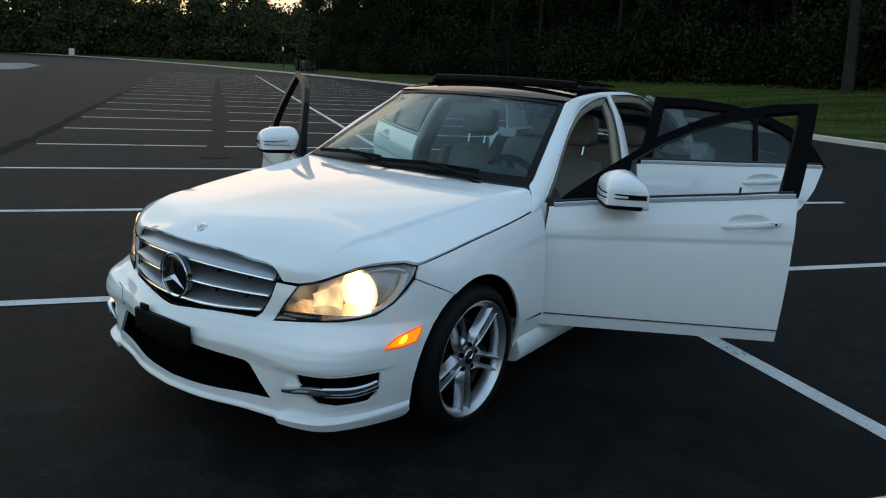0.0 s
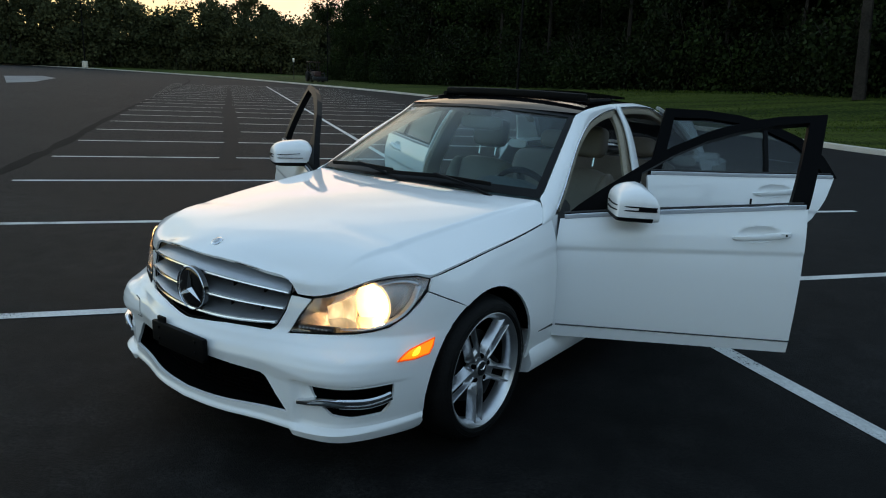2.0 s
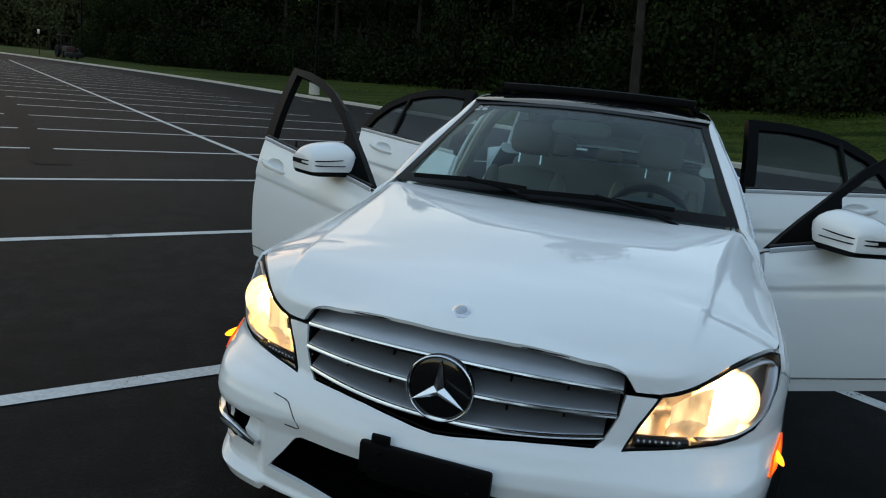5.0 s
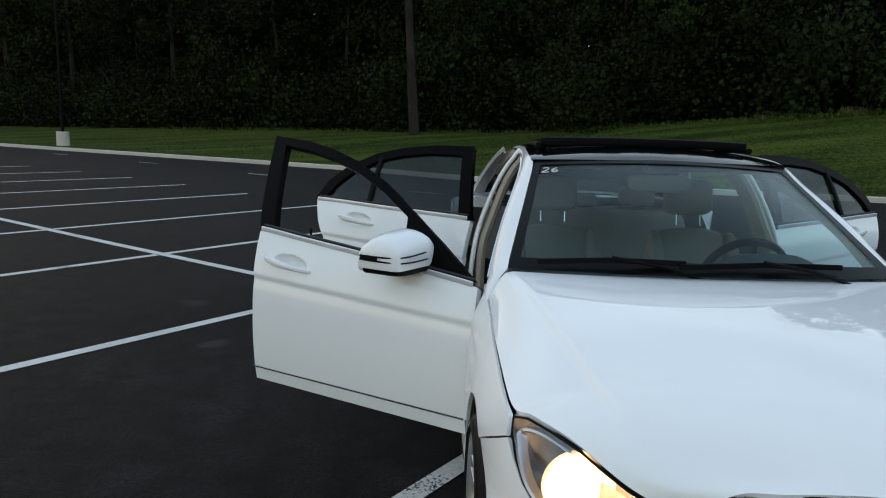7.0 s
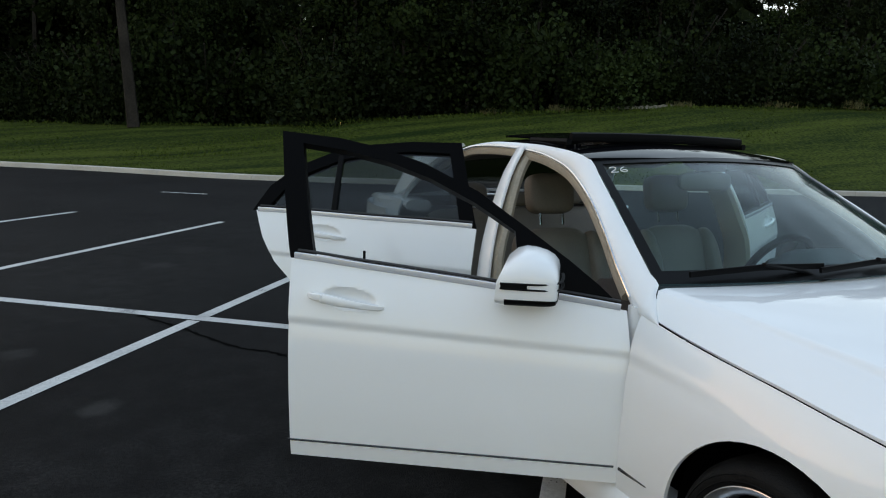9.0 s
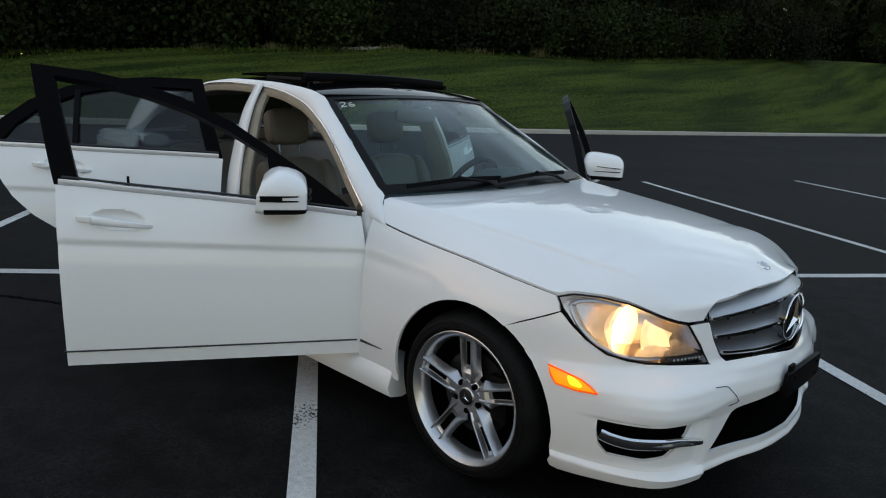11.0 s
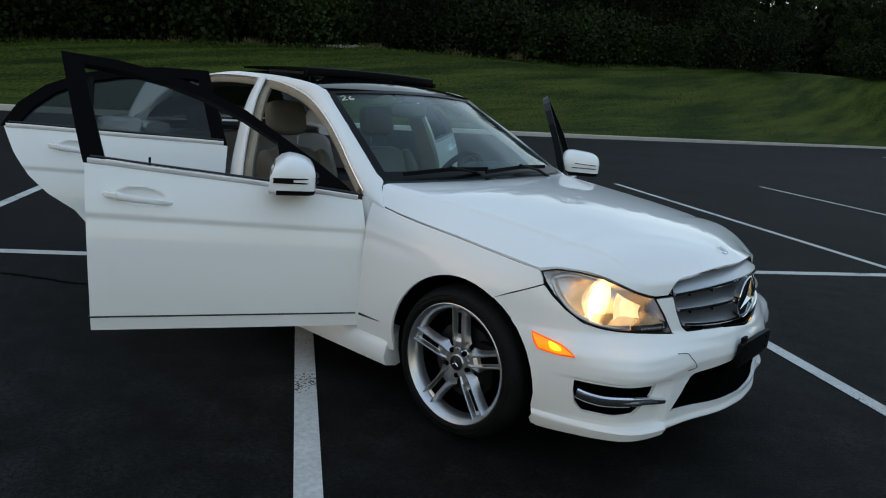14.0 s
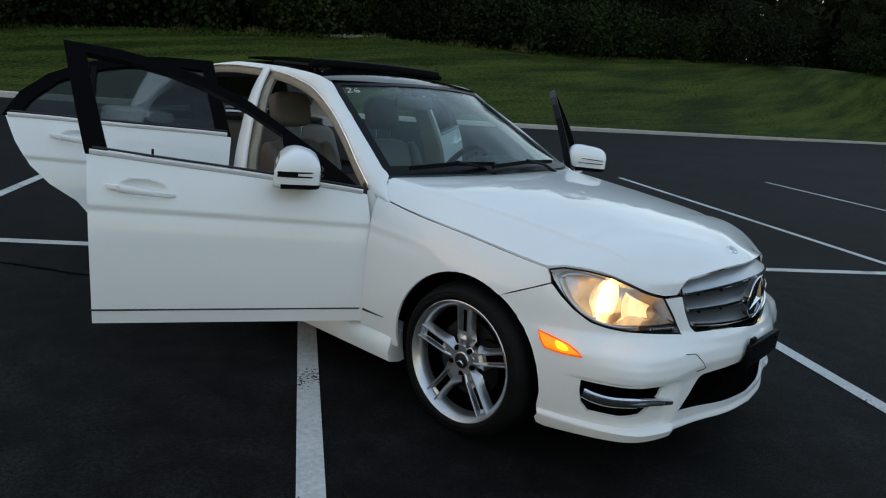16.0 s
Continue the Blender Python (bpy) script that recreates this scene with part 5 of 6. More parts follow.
# ---- cabin ----
def build_cabin():
    bm = bmesh.new()
    rows = []
    for s in np.linspace(-1, 1, 25):
        x = s * .70
        hump = .075 * math.exp(-((x - .37) / .19) ** 4)
        rows.append([(x, .60, .90), (x, .72, .925), (x, .86, .925 + hump), (x, .97, .905 + hump), (x, 1.02, .87 + hump * .6), (x, 1.03, .80), (x, .98, .70), (x, .92, .62), (x, .86, .45), (x, .60, .40)])
    rings_to(bm, rows)
    part("dashboard", bm, DASH, car, "dark grey dashboard", smooth=50)
    bm = bmesh.new()
    block(bm, (.26, 1.0, .22), (0, 1.35, .44), .04)
    part("centre_console", bm, DASH, car)
    # steering wheel
    turn = Matrix.Rotation(radians(-64), 3, "X")
    at = Vector((.37, 1.11, .855))
    bm = bmesh.new()
    ring = [at + turn @ Vector((.187 * math.cos(a), .187 * math.sin(a), 0)) for a in np.linspace(0, 2 * math.pi, 41)[:-1]]
    swept(ring, .030, .034, up=turn @ Vector((0, 0, 1)), seg=10, bm=bm, closed=True)
    wheel = part("steering_wheel", bm, BLACK, car, "black leather steering wheel")
    bm = bmesh.new()
    pillow(bm, (.17, .14, .06), at, turn)
    for v in ((.17, .02, 0), (-.17, .02, 0), (0, -.17, 0)):
        swept([at, at + turn @ Vector(v)], .03, .05, up=turn @ Vector((0, 0, 1)), seg=6, bm=bm)
    part("wheel_hub", bm, DASH, wheel)
    # seats
    for x in (.37, -.37):
        bm = bmesh.new()
        pillow(bm, (.50, .54, .17), (x, 1.42, .47), Matrix.Rotation(radians(8), 3, "X"))
        seat = part("front_seat", bm, LEATHER, car, "beige leather front seat with a headrest")
        bm = bmesh.new()
        lean = Matrix.Rotation(radians(-20), 3, "X")
        pillow(bm, (.46, .15, .53), Vector((x, 1.737, .722)), lean, 3.6)
        for s in (-1, 1):
            pillow(bm, (.10, .17, .48), Vector((x + .20 * s, 1.705, .735)), lean, 2.6)
        back = part("backrest", bm, LEATHER, seat)
        bm = bmesh.new()
        pillow(bm, (.255, .105, .20), Vector((x, 1.865, 1.140)), Matrix.Rotation(radians(-12), 3, "X"), 4.4, 28, 16)
        part("headrest", bm, LEATHER, seat)
        for s in (-.065, .065):
            bm = bmesh.new()
            swept([(x + s, 1.825, .99), (x + s, 1.855, 1.13)], .012, .012, seg=8, bm=bm)
            part("headrest_post", bm, CHROME, seat, "chrome headrest post")
    bm = bmesh.new()
    pillow(bm, (1.30, .52, .20), (0, 2.38, .48), Matrix.Rotation(radians(8), 3, "X"), 4)
    bench = part("rear_bench", bm, LEATHER, car, "beige leather rear bench")
    bm = bmesh.new()
    pillow(bm, (1.36, .18, .54), (0, 2.69, .705), Matrix.Rotation(radians(-24), 3, "X"), 9)
    part("backrest", bm, LEATHER, bench)
    for x in (-.36, 0, .36):
        bm = bmesh.new()
        pillow(bm, (.25, .09, .15) if x else (.20, .07, .09), (x, 2.80, 1.055 if x else 1.02), Matrix.Rotation(radians(-12), 3, "X"), 3)
        part("headrest", bm, LEATHER, bench)
    bm = bmesh.new()
    block(bm, (1.3, .34, .03), (0, 2.98, 1.0), .01)
    part("rear_shelf", bm, DASH, car)
    bm = bmesh.new()
    block(bm, (1.36, 2.3, .03), (0, 1.75, .33), .01)
    part("cabin_carpet", bm, CARPET, car)
    # inside mirror and sun visors
    bm = bmesh.new()
    pillow(bm, (.29, .045, .082), (-.01, 1.20, 1.250), None, 3.8, 28, 14)
    swept([(0, 1.21, 1.27), (0, 1.20, 1.325)], .03, .03, seg=8, bm=bm, up=(0, 1, 0))
    part("inside_mirror", bm, TRIM_BEIGE, car, "grey inside mirror")
    for x in (.30, -.30):
        bm = bmesh.new()
        block(bm, (.40, .015, .13), (x, 1.36, 1.318), .006, turn=Matrix.Rotation(radians(75), 4, "X"))
        part("sun_visor", bm, TRIM_BEIGE, car, "beige sun visor folded up")
    bm = bmesh.new()
    block(bm, (.16, .11, .045), (0, 1.22, 1.327), .015, turn=Matrix.Rotation(radians(16), 4, "X"))
    part("sensor_housing", bm, DASH, car)


build_front_doors()
build_rear_doors()
build_cabin()


# ---- things at the edge of the lot ----
def lamp_post(x, y, z, height, heads, base=True, size=1.0):
    post = empty("lamp_post", "dark parking lot lamp post on a round concrete base" if base else "tall dark lamp post at the far edge of the lot", "lamp post", "lamp posts")
    post.matrix_basis = Matrix.Translation((x, y, z)) @ Matrix.Diagonal((size, size, size, 1))
    bm = bmesh.new()
    swept([(0, 0, 0), (0, 0, height * .5), (0, 0, height)], lambda k: .15 - .06 * k, lambda k: .15 - .06 * k, up=(0, 1, 0), seg=10, bm=bm)
    part("pole", bm, POLE, post)
    if base:
        part("base", lathe([(0, .72), (.27, .72), (.30, .69), (.31, -.2)], 24, axis="z"), CONCRETE, post, "pale concrete base")
    bm = bmesh.new()
    swept([(-1.1, 0, height - .1), (1.1, 0, height - .1)], .07, .07, seg=8, bm=bm)
    part("arm", bm, POLE, post)
    for s in heads:
        bm = bmesh.new()
        block(bm, (.75, .34, .13), (s * 1.35, 0, height - .05), .03)
        part("lamp_head", bm, POLE, post)
    return post


def tractor():
    thing = empty("tractor", "small red tractor parked before the woods", "tractor")
    thing.matrix_basis = pose(-63, 58.5, .28, 0, 0, 152)
    bm = bmesh.new()
    block(bm, (1.7, .8, .6), (-.7, 0, .95), .08)
    part("engine_hood", bm, RED_PAINT, thing)
    for sx in (.1, 1.1):
        for sy in (-.55, .55):
            part("canopy_post", swept([(sx, sy, .9), (sx, sy, 2.3)], .07, .07, up=(0, 1, 0), seg=6), DARK_METAL, thing)
    bm = bmesh.new()
    block(bm, (1.4, 1.4, .08), (.6, 0, 2.33), .03)
    part("canopy", bm, RED_PAINT, thing)
    bm = bmesh.new()
    block(bm, (.5, .55, .5), (.75, 0, 1.2), .08)
    part("seat", bm, BLACK, thing)
    for x, r in ((.8, .62), (-1.2, .38)):
        for y in (-.65, .65):
            bm = lathe([(r * .5, -.14), (r * .9, -.16), (r, -.12), (r, .12), (r * .9, .16), (r * .5, .14), (0, .05)], 24)
            bmesh.ops.rotate(bm, matrix=Matrix.Rotation(radians(90 if y > 0 else -90), 3, "Z"), verts=bm.verts)
            bmesh.ops.translate(bm, vec=(x, y, r), verts=bm.verts)
            part("wheel", bm, RUBBER, thing)
    bm = bmesh.new()
    swept([(-.6, -.7, 1.0), (-1.6, -.7, 1.1), (-2.2, -.7, .5)], .1, .14, seg=6, bm=bm)
    swept([(-.6, .7, 1.0), (-1.6, .7, 1.1), (-2.2, .7, .5)], .1, .14, seg=6, bm=bm)
    block(bm, (.5, 1.7, .45), (-2.4, 0, .4), .05)
    part("loader", bm, DARK_METAL, thing)


def sign_post():
    post = empty("sign_post", "thin metal post with a small plate", "post")
    post.location = (-69, 60.5, .3)
    bm = bmesh.new()
    swept([(0, 0, 0), (0, 0, 2.8)], .08, .08, up=(0, 1, 0), seg=8, bm=bm)
    part("pole", bm, DARK_METAL, post)
    bm = bmesh.new()
    block(bm, (.35, .03, .5), (0, -.05, 2.5), .01)
    part("plate", bm, SATIN, post)


STREAK = grained(material("worn_asphalt", (0.004, 0.004, 0.004), 0.95, spec=0.07), 60, 1.5, (0.001, 0.001, 0.001), (0.007, 0.007, 0.007), rough=(0.82, 0.95))
TRACK = grained(material("rubbed_asphalt", (0.008, 0.008, 0.008), 0.9, spec=0.11), 60, 1.5, (0.002, 0.002, 0.002), (0.010, 0.0098, 0.0096), rough=(0.74, 0.9))
PALE = grained(material("faded_paint", (0.2, 0.2, 0.2), 0.8), 8, 0.4, (0.10, 0.10, 0.10), (0.22, 0.22, 0.22), rough=(0.8, 0.9))


def ground_marks():
    """Tar seams, a crack and a painted area on the asphalt."""
    def ribbon(name, pts, width, mat, label, category, lift=.003, wobble=0.0):
        r = random.Random(len(pts))
        bm = bmesh.new()
        rows = []
        line = smooth_line([(x, y, lift) for x, y in pts], 8)
        for i, p in enumerate(line):
            d = (line[min(i + 1, len(line) - 1)] - line[max(i - 1, 0)]).normalized()
            side = Vector((-d.y, d.x, 0))
            w = width * (1 + r.uniform(-.45, .45) * (wobble > 0)) / 2
            c = p + side * r.uniform(-wobble, wobble)
            rows.append((bm.verts.new(c - side * w), bm.verts.new(c + side * w)))
        for (a, b), (c, d) in zip(rows, rows[1:]):
            bm.faces.new((a, c, d, b))
        tagged(part(name, bm, mat, smooth=0), label, category, kind="structure")

    ribbon("asphalt_crack", [(-2.25, 4.45), (-2.0, 4.05), (-1.85, 3.75), (-1.66, 3.42), (-1.5, 3.28), (-1.35, 3.05), (-1.19, 2.80), (-.8, 2.4), (-.4, 1.9)], .028, TAR, "dark crack in the asphalt", "crack", wobble=.008)
    ribbon("tar_seam", [(-75, 49), (-58, 37.8), (-21.2, 11), (-11.8, 4.4), (-9.2, 2.5), (-5, -.6), (2, -6)], .20, STREAK, "dark tar seam across the lot", "seam", wobble=.008)
    ribbon("tyre_streak", [(-44, 32), (-23, 16.4), (-14, 9.8), (-11.2, 7.75), (-9.2, 6.2), (-6.6, 4.2)], .34, TRACK, "dark worn streak on the asphalt", "streak", lift=.006, wobble=.012)
    bm = bmesh.new()
    bm.faces.new([bm.verts.new((x, y, .004)) for x, y in ((-66, 25), (-47, 17.5), (-50, 20.5), (-62, 27.5), (-70, 30))])
    tagged(part("painted_island", bm, PALE, smooth=0), "white painted area on the far asphalt", "paint", kind="structure")


def grass_tufts():
    r = random.Random(9)
    bm = bmesh.new()
    for n in range(26000):
        k = r.uniform(5.6, 11.5)
        back = .25 + 13.5 * r.random() ** 1.3
        p = bank_place(k, back)
        s = r.uniform(.035, .075) * (1 + .9 * (back > 11))
        a = r.uniform(0, 6.3)
        d = Vector((math.cos(a), math.sin(a), 0)) * s * .5
        lean = Vector((r.uniform(-.5, .5), r.uniform(-.5, .5), 1)) * s * 1.2
        bm.faces.new((bm.verts.new(p - d), bm.verts.new(p + d), bm.verts.new(p + lean)))
    tagged(part("grass_tufts", bm, BLADES, smooth=0), "uneven grass tufts on the bank", "grass", kind="stuff")


def bank_place(i_along, back):
    k = max(0, min(len(KERB) - 1.001, i_along))
    i = int(k)
    (x0, y0), (x1, y1) = KERB[i], KERB[i + 1]
    d = Vector((x1 - x0, y1 - y0, 0)).normalized()
    q = Vector((x0, y0, 0)).lerp(Vector((x1, y1, 0)), k - i)
    p = q + Vector((-d.y, d.x, 0)) * back
    high = tab(q.x, (-60, .3), (-38, .75), (-20, 1.1), (-5, 1.4), (2, 1.7), (10, 2.4), (19, 3.0), (36, 3.6), (60, 5.4), (72, 6))
    t = min(1, back / 12.5)
    p.z = .11 + high * (3 * t * t - 2 * t ** 3)
    return p


SOIL = grained(material("bare_soil", (0.2, 0.17, 0.13), 0.95, spec=0.05), 12, 1.2, (0.06, 0.055, 0.03), (0.30, 0.26, 0.205), 0.6, 30, (0.85, 0.95))
DRY = grained(material("dry_grass", (0.14, 0.12, 0.05), 0.9, spec=0.05), 8, 1.0, (0.06, 0.065, 0.022), (0.17, 0.145, 0.07), rough=(0.8, 0.95))


def bare_soil():
    r = random.Random(21)
    bm = bmesh.new()
    rows = []
    for i in range(41):
        k = i / 40
        wide = .8 * math.sin(math.pi * k) ** .6 * r.uniform(.55, 1.1) + .02
        mid = 12.3 + .3 * math.sin(9 * k) + r.uniform(-.08, .08)
        rows.append([bank_place(9.42 + .55 * k, mid + wide * (v - .5)) + Vector((0, 0, .05 + .17 * v * r.uniform(.5, 1.1))) for v in (0, .33, .67, 1)])
    rings_to(bm, rows, closed=False)
    tagged(part("bare_soil", bm, SOIL), "strip of pale bare soil at the head of the bank", "soil", kind="structure")


def dry_grass(clumps):
    r = random.Random(1)
    bm = bmesh.new()
    for k, back, wide, high in clumps:
        foot = bank_place(k, back)
        for n in range(150):
            p = foot + Vector((r.gauss(0, .4) * wide, r.gauss(0, .4) * wide, 0))
            a = r.uniform(0, 6.3)
            d = Vector((math.cos(a), math.sin(a), 0)) * .02
            tip = Vector((r.gauss(0, .18), r.gauss(0, .18), r.uniform(.5, 1.0))) * high
            bm.faces.new((bm.verts.new(p - d), bm.verts.new(p + d), bm.verts.new(p + tip * .6 + d * .5), bm.verts.new(p + tip)))
    tagged(part("dry_grass", bm, DRY, smooth=0), "tall dry grass in clumps at the head of the bank", "dry grass", kind="stuff")


lamp_post(-19.8, 34.4, .15, 9, (-1, 1))
lamp_post(-66.5, 64, .3, 9.6, (-1, 1), base=False)
lamp_post(-166, 82.6, .1, 12.5, (-1, 1), size=2.1)
tractor()
sign_post()
ground_marks()
grass_tufts()
bare_soil()
dry_grass(((10.58, 11.6, .6, .55), (10.35, 12.2, .8, .4), (9.3, 12.4, .7, .4), (10.05, 12.4, .7, .35), (8.9, 12.3, .6, .35)))


# ---- woods ----
rng = random.Random(4)


def make_tree(height, crown_low, spread, leaves, size, mat, seed, slim=0.16, dense=1.0, crook=1.0):
    r = random.Random(seed)
    tree = tagged(new("tree"), "tall dark green tree at the edge of the woods", "tree", "trees of the woods")
    bm = bmesh.new()
    bend = [(r.uniform(-.3, .3) * crook, r.uniform(-.3, .3) * crook) for _ in range(4)]
    line = smooth_line([(0, 0, -.4), (bend[0][0] * .3, bend[0][1] * .3, height * .3), (bend[1][0], bend[1][1], height * .6), (bend[2][0] * 1.3, bend[2][1] * 1.3, height * .95)], 4)
    swept(line, lambda k: 2 * slim * (1 - .85 * k), lambda k: 2 * slim * (1 - .85 * k), up=(0, 1, 0), seg=8, bm=bm)
    tips = []
    for i in range(14):
        z = crown_low + (height * .95 - crown_low) * (i / 13) ** .9
        a = i * 2.4 + r.uniform(-.4, .4)
        k = (z - crown_low) / (height - crown_low)
        reach = spread * (.55 + .6 * math.sin(math.pi * min(1, k * .8 + .15))) * r.uniform(.6, 1.1)
        base = line[min(len(line) - 1, int(len(line) * z / height * .97))]
        tip = base + Vector((math.cos(a) * reach, math.sin(a) * reach, reach * r.uniform(.1, .45)))
        swept([base, base.lerp(tip, .5) + Vector((0, 0, .12)), tip], lambda q: slim * .5 * (1 - .8 * q), lambda q: slim * .5 * (1 - .8 * q), seg=5, bm=bm)
        tips.append((base, tip, reach))
    part("trunk", bm, BARK, tree)
    bm = bmesh.new()
    for n in range(leaves):
        base, tip, reach = tips[r.randrange(len(tips))]
        c = base.lerp(tip, r.uniform(.35, 1.05)) + Vector((r.gauss(0, .36), r.gauss(0, .36), r.gauss(0, .32))) * reach * .55 * dense
        s = size * r.uniform(.5, 1.3)
        m = Euler((r.uniform(0, 6.3), r.uniform(0, 6.3), r.uniform(0, 6.3))).to_matrix()
        vs = [bm.verts.new(c + m @ Vector(p) * s) for p in ((-.5, -.2, 0), (.1, -.45, .1), (.55, .1, 0), (0, .5, -.12))]
        bm.faces.new(vs)
    part("crown", bm, mat, tree, smooth=0)
    return tree


def make_shrub(seed, wide, high, leaves, size, mat):
    r = random.Random(seed)
    bush = tagged(new("shrub"), "dark leafy undergrowth at the foot of the trees", "shrub", "undergrowth of the woods")
    bm = bmesh.new()
    for i in range(7):
        a = i * .9
        swept([(0, 0, -.2), (math.cos(a) * wide * .2, math.sin(a) * wide * .2, high * .5), (math.cos(a) * wide * .4, math.sin(a) * wide * .4, high * .85)], .05, .05, up=(0, 1, .1), seg=5, bm=bm)
    part("trunk", bm, BARK, bush)
    bm = bmesh.new()
    lumps = [(r.uniform(-.4, .4) * wide, r.uniform(-.4, .4) * wide, r.uniform(.15, .8) * high, r.uniform(.2, .4) * wide) for _ in range(12)]
    for n in range(leaves):
        x, y, z, q = lumps[r.randrange(12)]
        c = Vector((x + r.gauss(0, .5) * q, y + r.gauss(0, .5) * q, max(.05, z + r.gauss(0, .45) * q)))
        s = size * r.uniform(.5, 1.3)
        m = Euler((r.uniform(0, 6.3), r.uniform(0, 6.3), r.uniform(0, 6.3))).to_matrix()
        bm.faces.new([bm.verts.new(c + m @ Vector(p) * s) for p in ((-.5, -.2, 0), (.1, -.45, .1), (.55, .1, 0), (0, .5, -.12))])
    part("crown", bm, mat, bush, smooth=0)
    return bush


def bank_point(i_along, back):
    """A place behind the kerb, so many metres back, and its height."""
    k = max(0, min(len(KERB) - 1.001, i_along))
    i = int(k)
    (x0, y0), (x1, y1) = KERB[i], KERB[i + 1]
    d = Vector((x1 - x0, y1 - y0, 0)).normalized()
    p = Vector((x0, y0, 0)).lerp(Vector((x1, y1, 0)), k - i) + Vector((-d.y, d.x, 0)) * back
    q = Vector((x0, y0, 0)).lerp(Vector((x1, y1, 0)), k - i)
    high = tab(q.x, (-60, .3), (-38, .75), (-20, 1.1), (-5, 1.4), (2, 1.7), (10, 2.4), (19, 3.0), (36, 3.6), (60, 5.4), (72, 6))
    p.z = .1 + high
    return p


FAR_LEAF = grained(material("far_leaves", (0.05, 0.05, 0.03), 0.8, spec=0.05), 0.6, 0.08, (0.016, 0.021, 0.010), (0.062, 0.066, 0.030), rough=(0.7, 0.9))


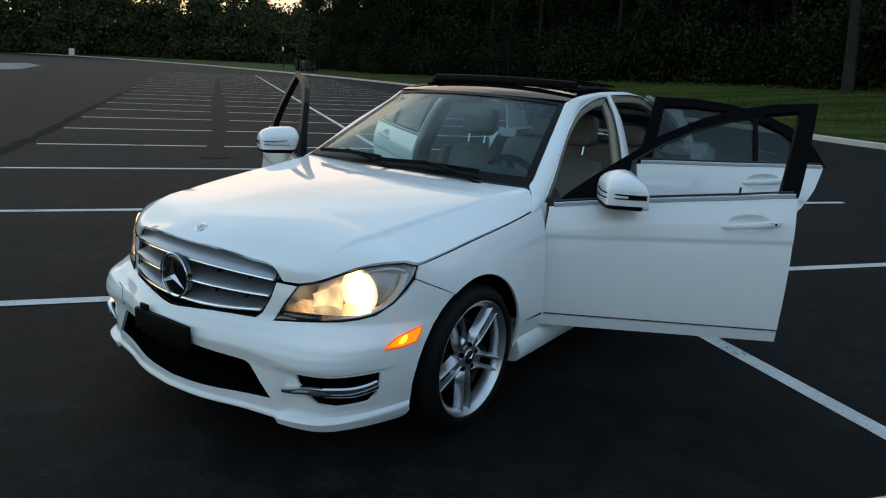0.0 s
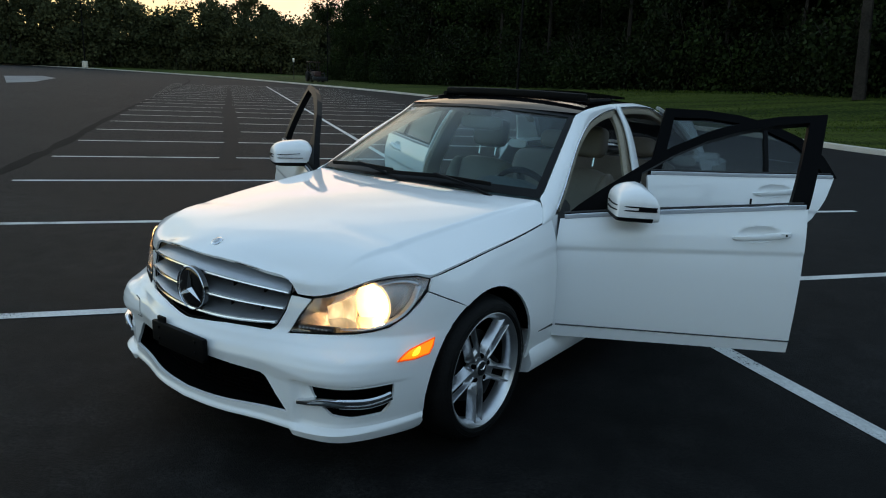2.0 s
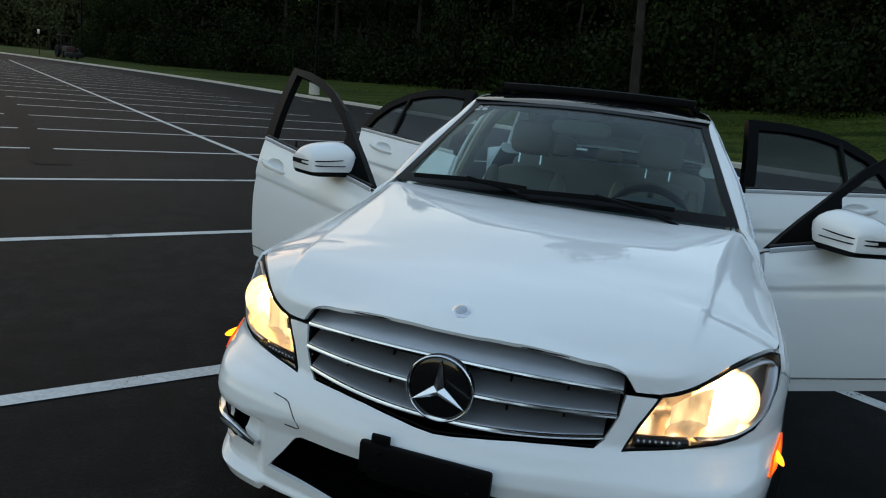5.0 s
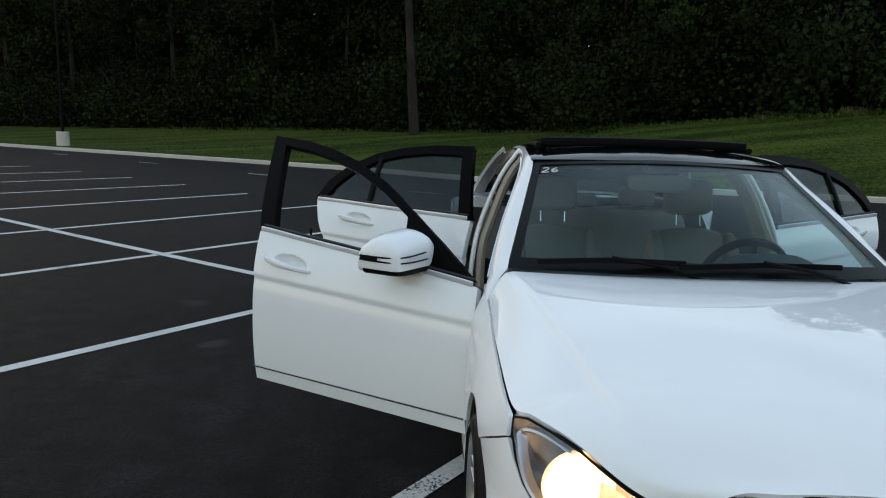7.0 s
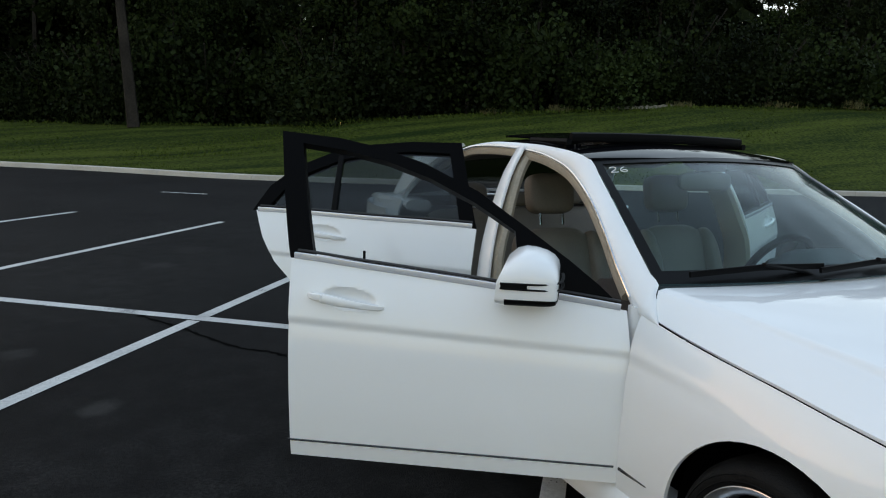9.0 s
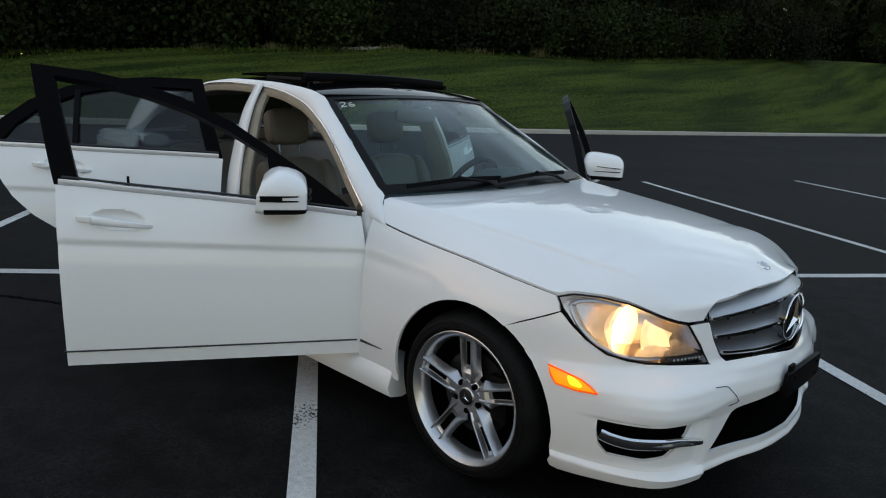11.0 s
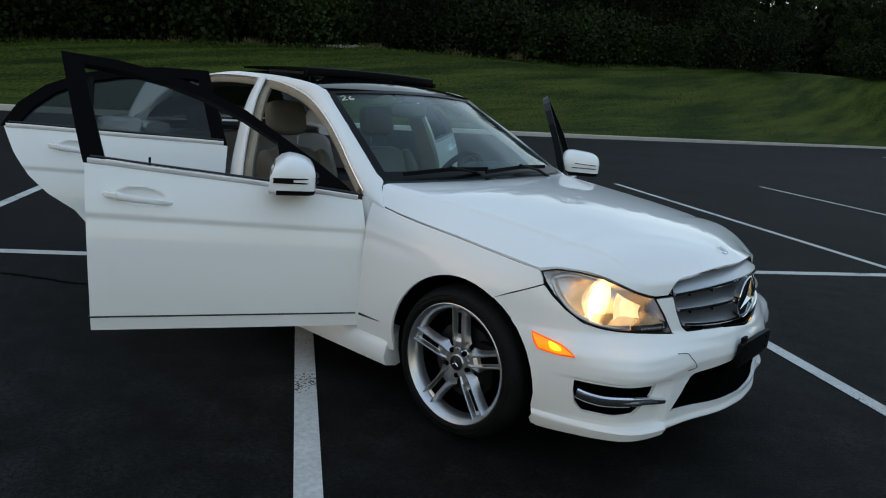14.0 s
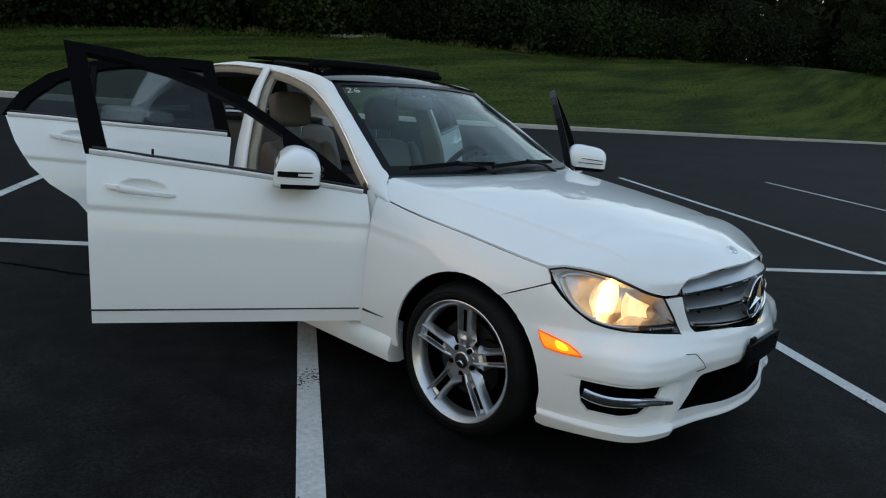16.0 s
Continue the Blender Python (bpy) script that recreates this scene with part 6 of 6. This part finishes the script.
def build_woods():
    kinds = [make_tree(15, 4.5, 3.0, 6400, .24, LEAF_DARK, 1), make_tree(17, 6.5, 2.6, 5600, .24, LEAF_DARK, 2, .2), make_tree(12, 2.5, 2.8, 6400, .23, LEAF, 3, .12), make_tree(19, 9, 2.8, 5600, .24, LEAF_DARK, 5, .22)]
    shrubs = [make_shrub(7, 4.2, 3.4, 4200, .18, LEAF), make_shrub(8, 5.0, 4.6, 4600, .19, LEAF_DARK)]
    used = set()

    def spot(p, s):
        return Matrix.Translation(p) @ Matrix.Rotation(rng.uniform(0, 6.3), 4, "Z") @ Matrix.Diagonal((s * rng.uniform(.9, 1.1), s * rng.uniform(.9, 1.1), s * rng.uniform(.9, 1.12), 1))

    def put(kind, p, s=1.0):
        m = spot(p, s)
        if kind in used:
            copy_thing(kind, m).matrix_basis = m
        else:
            kind.matrix_basis = m
            used.add(kind)

    def stretches(gap):
        for i in range(3, 15):
            (x0, y0), (x1, y1) = KERB[i], KERB[i + 1]
            n = max(1, int(math.hypot(x1 - x0, y1 - y0) / gap))
            for j in range(n):
                if i > 3 or j > .48 * n:
                    yield i + (j + rng.uniform(.1, .9)) / n, .5 / n

    def thin(p):
        """Where the woods are thin and the pale sky shows through."""
        a = math.degrees(math.atan2(p.y + 1.0, p.x + 2.4))
        return 38.5 < a < 46.5

    for row, (back, gap) in enumerate(((14.5, 3.2), (18, 3.2))):
        for k, half in stretches(gap):
            p, q = bank_point(k, back + rng.uniform(-1.2, 1.2)), bank_point(k + half, back - 1.0 + rng.uniform(-1, 1))
            kind, s = rng.randrange(4), rng.uniform(.9, 1.2) * tab(p.x, (-45, .95), (-25, .76), (4, .74), (14, .70), (26, .54))
            if not thin(p) or row == 1:
                put(kinds[kind], p, s)
            put(shrubs[rng.randrange(2)], q, rng.uniform(.8, 1.3) * (.72 if thin(q) else 1))
    # one thick bare trunk in front of the rest
    big = make_tree(15, 9, 2.8, 5600, .24, LEAF_DARK, 12, .27, crook=.35)
    tagged(big, "tall tree with a thick bare trunk before the woods", "tree", "trees of the woods")
    big.matrix_basis = Matrix.Translation((-2.0, 33.2, 1.7)) @ Matrix.Rotation(radians(-4), 4, 'Y')
    # deep woods behind, and the woods on the far side of the lot: too many to count
    def joined(name, label, spots, leaves, size, mat=LEAF_DARK, clump=.3):
        r = random.Random(31)
        wood, crown = bmesh.new(), bmesh.new()
        for p, h, wide, low in spots:
            swept([p - Vector((0, 0, .4)), p + Vector((r.uniform(-.4, .4), r.uniform(-.4, .4), h * .9))], lambda q: .4 * (1 - .8 * q), lambda q: .4 * (1 - .8 * q), up=(0, 1, 0), seg=5, bm=wood)
            lumps = [Vector((r.gauss(0, .45) * wide, r.gauss(0, .45) * wide, low + (h - low) * r.random())) for _ in range(16)]
            for n in range(leaves):
                c = p + lumps[r.randrange(16)] + Vector((r.gauss(0, clump), r.gauss(0, clump), r.gauss(0, clump))) * wide
                c.z = max(c.z, p.z + .1)
                m = Euler((r.uniform(0, 6.3), r.uniform(0, 6.3), r.uniform(0, 6.3))).to_matrix()
                s = size * r.uniform(.5, 1.4)
                crown.faces.new([crown.verts.new(c + m @ Vector(q) * s) for q in ((-.5, -.2, 0), (.1, -.45, .1), (.55, .1, 0), (0, .5, -.12))])
        woods = tagged(part(name, wood, BARK), label, "woods", kind="stuff")
        part("crown", crown, mat, woods, smooth=0)

    spots = []
    for back, gap in ((23, 3.6), (29, 4.2)):
        for k, half in stretches(gap):
            p = bank_point(k, back + rng.uniform(-1.5, 1.5))
            if not thin(p) or rng.random() < .3:
                spots.append((p, rng.uniform(15, 21) * tab(p.x, (-45, .9), (-25, .72), (4, .70), (14, .62), (26, .46)), 2.9, rng.uniform(2, 5)))
            spots.append((bank_point(k + half, back + rng.uniform(-1.5, 1.5)), rng.uniform(4, 7), 2.8, .3))
    # unseen trees out on the lot, added to darken reflections and light from behind
    for j in range(70):
        a = radians(-84 + 64 * (j + rng.random()) / 70)
        d = rng.uniform(46, 58)
        spots.append((Vector((d * math.cos(a), d * math.sin(a) - 2, 0)), rng.uniform(14, 18), 3.4, .5))
    for j in range(24):
        a = radians(-6 + 34 * (j + rng.random()) / 24)
        d = rng.uniform(98, 108)
        spots.append((Vector((d * math.cos(a), d * math.sin(a), 5)), rng.uniform(11, 15), 4.2, .5))
    for x, y in ((-5.5, 45), (-2.5, 44), (.5, 45), (3.5, 43), (-1, 48)):
        spots.append((Vector((x, y, 1.8)), 13.5, 3.0, 1.5))
    joined("deep_woods", "dark depth of the woods behind the first trees, with unseen trees added for reflections", spots, 560, .9)
    spots = []
    for row in range(3):
        for j in range(46):
            turn = 37 + 57 * (j + rng.uniform(.1, .9)) / 46
            a = radians(turn)
            d = 196 + 8 * row + rng.uniform(-3, 3)
            grown = tab(turn, (37, .95), (52, 1.0), (63, 1.12), (94, 1.2))
            p = Vector((2 - math.sin(a) * d, -2 + math.cos(a) * d, .6))
            tall = rng.random() < .16
            spots.append((p, grown * (rng.uniform(16, 20) if tall else rng.uniform(10.5, 14.5)), 2.8 if tall else 5.0, 10 if tall else .3))
            if row:
                spots.append((p + Vector((rng.uniform(-3, 3), rng.uniform(-3, 3), 0)), 7.5, 5.2, .2))
    joined("far_woods", "dark woods on the far side of the lot", spots, 2100, .60, FAR_LEAF, .23)


build_woods()
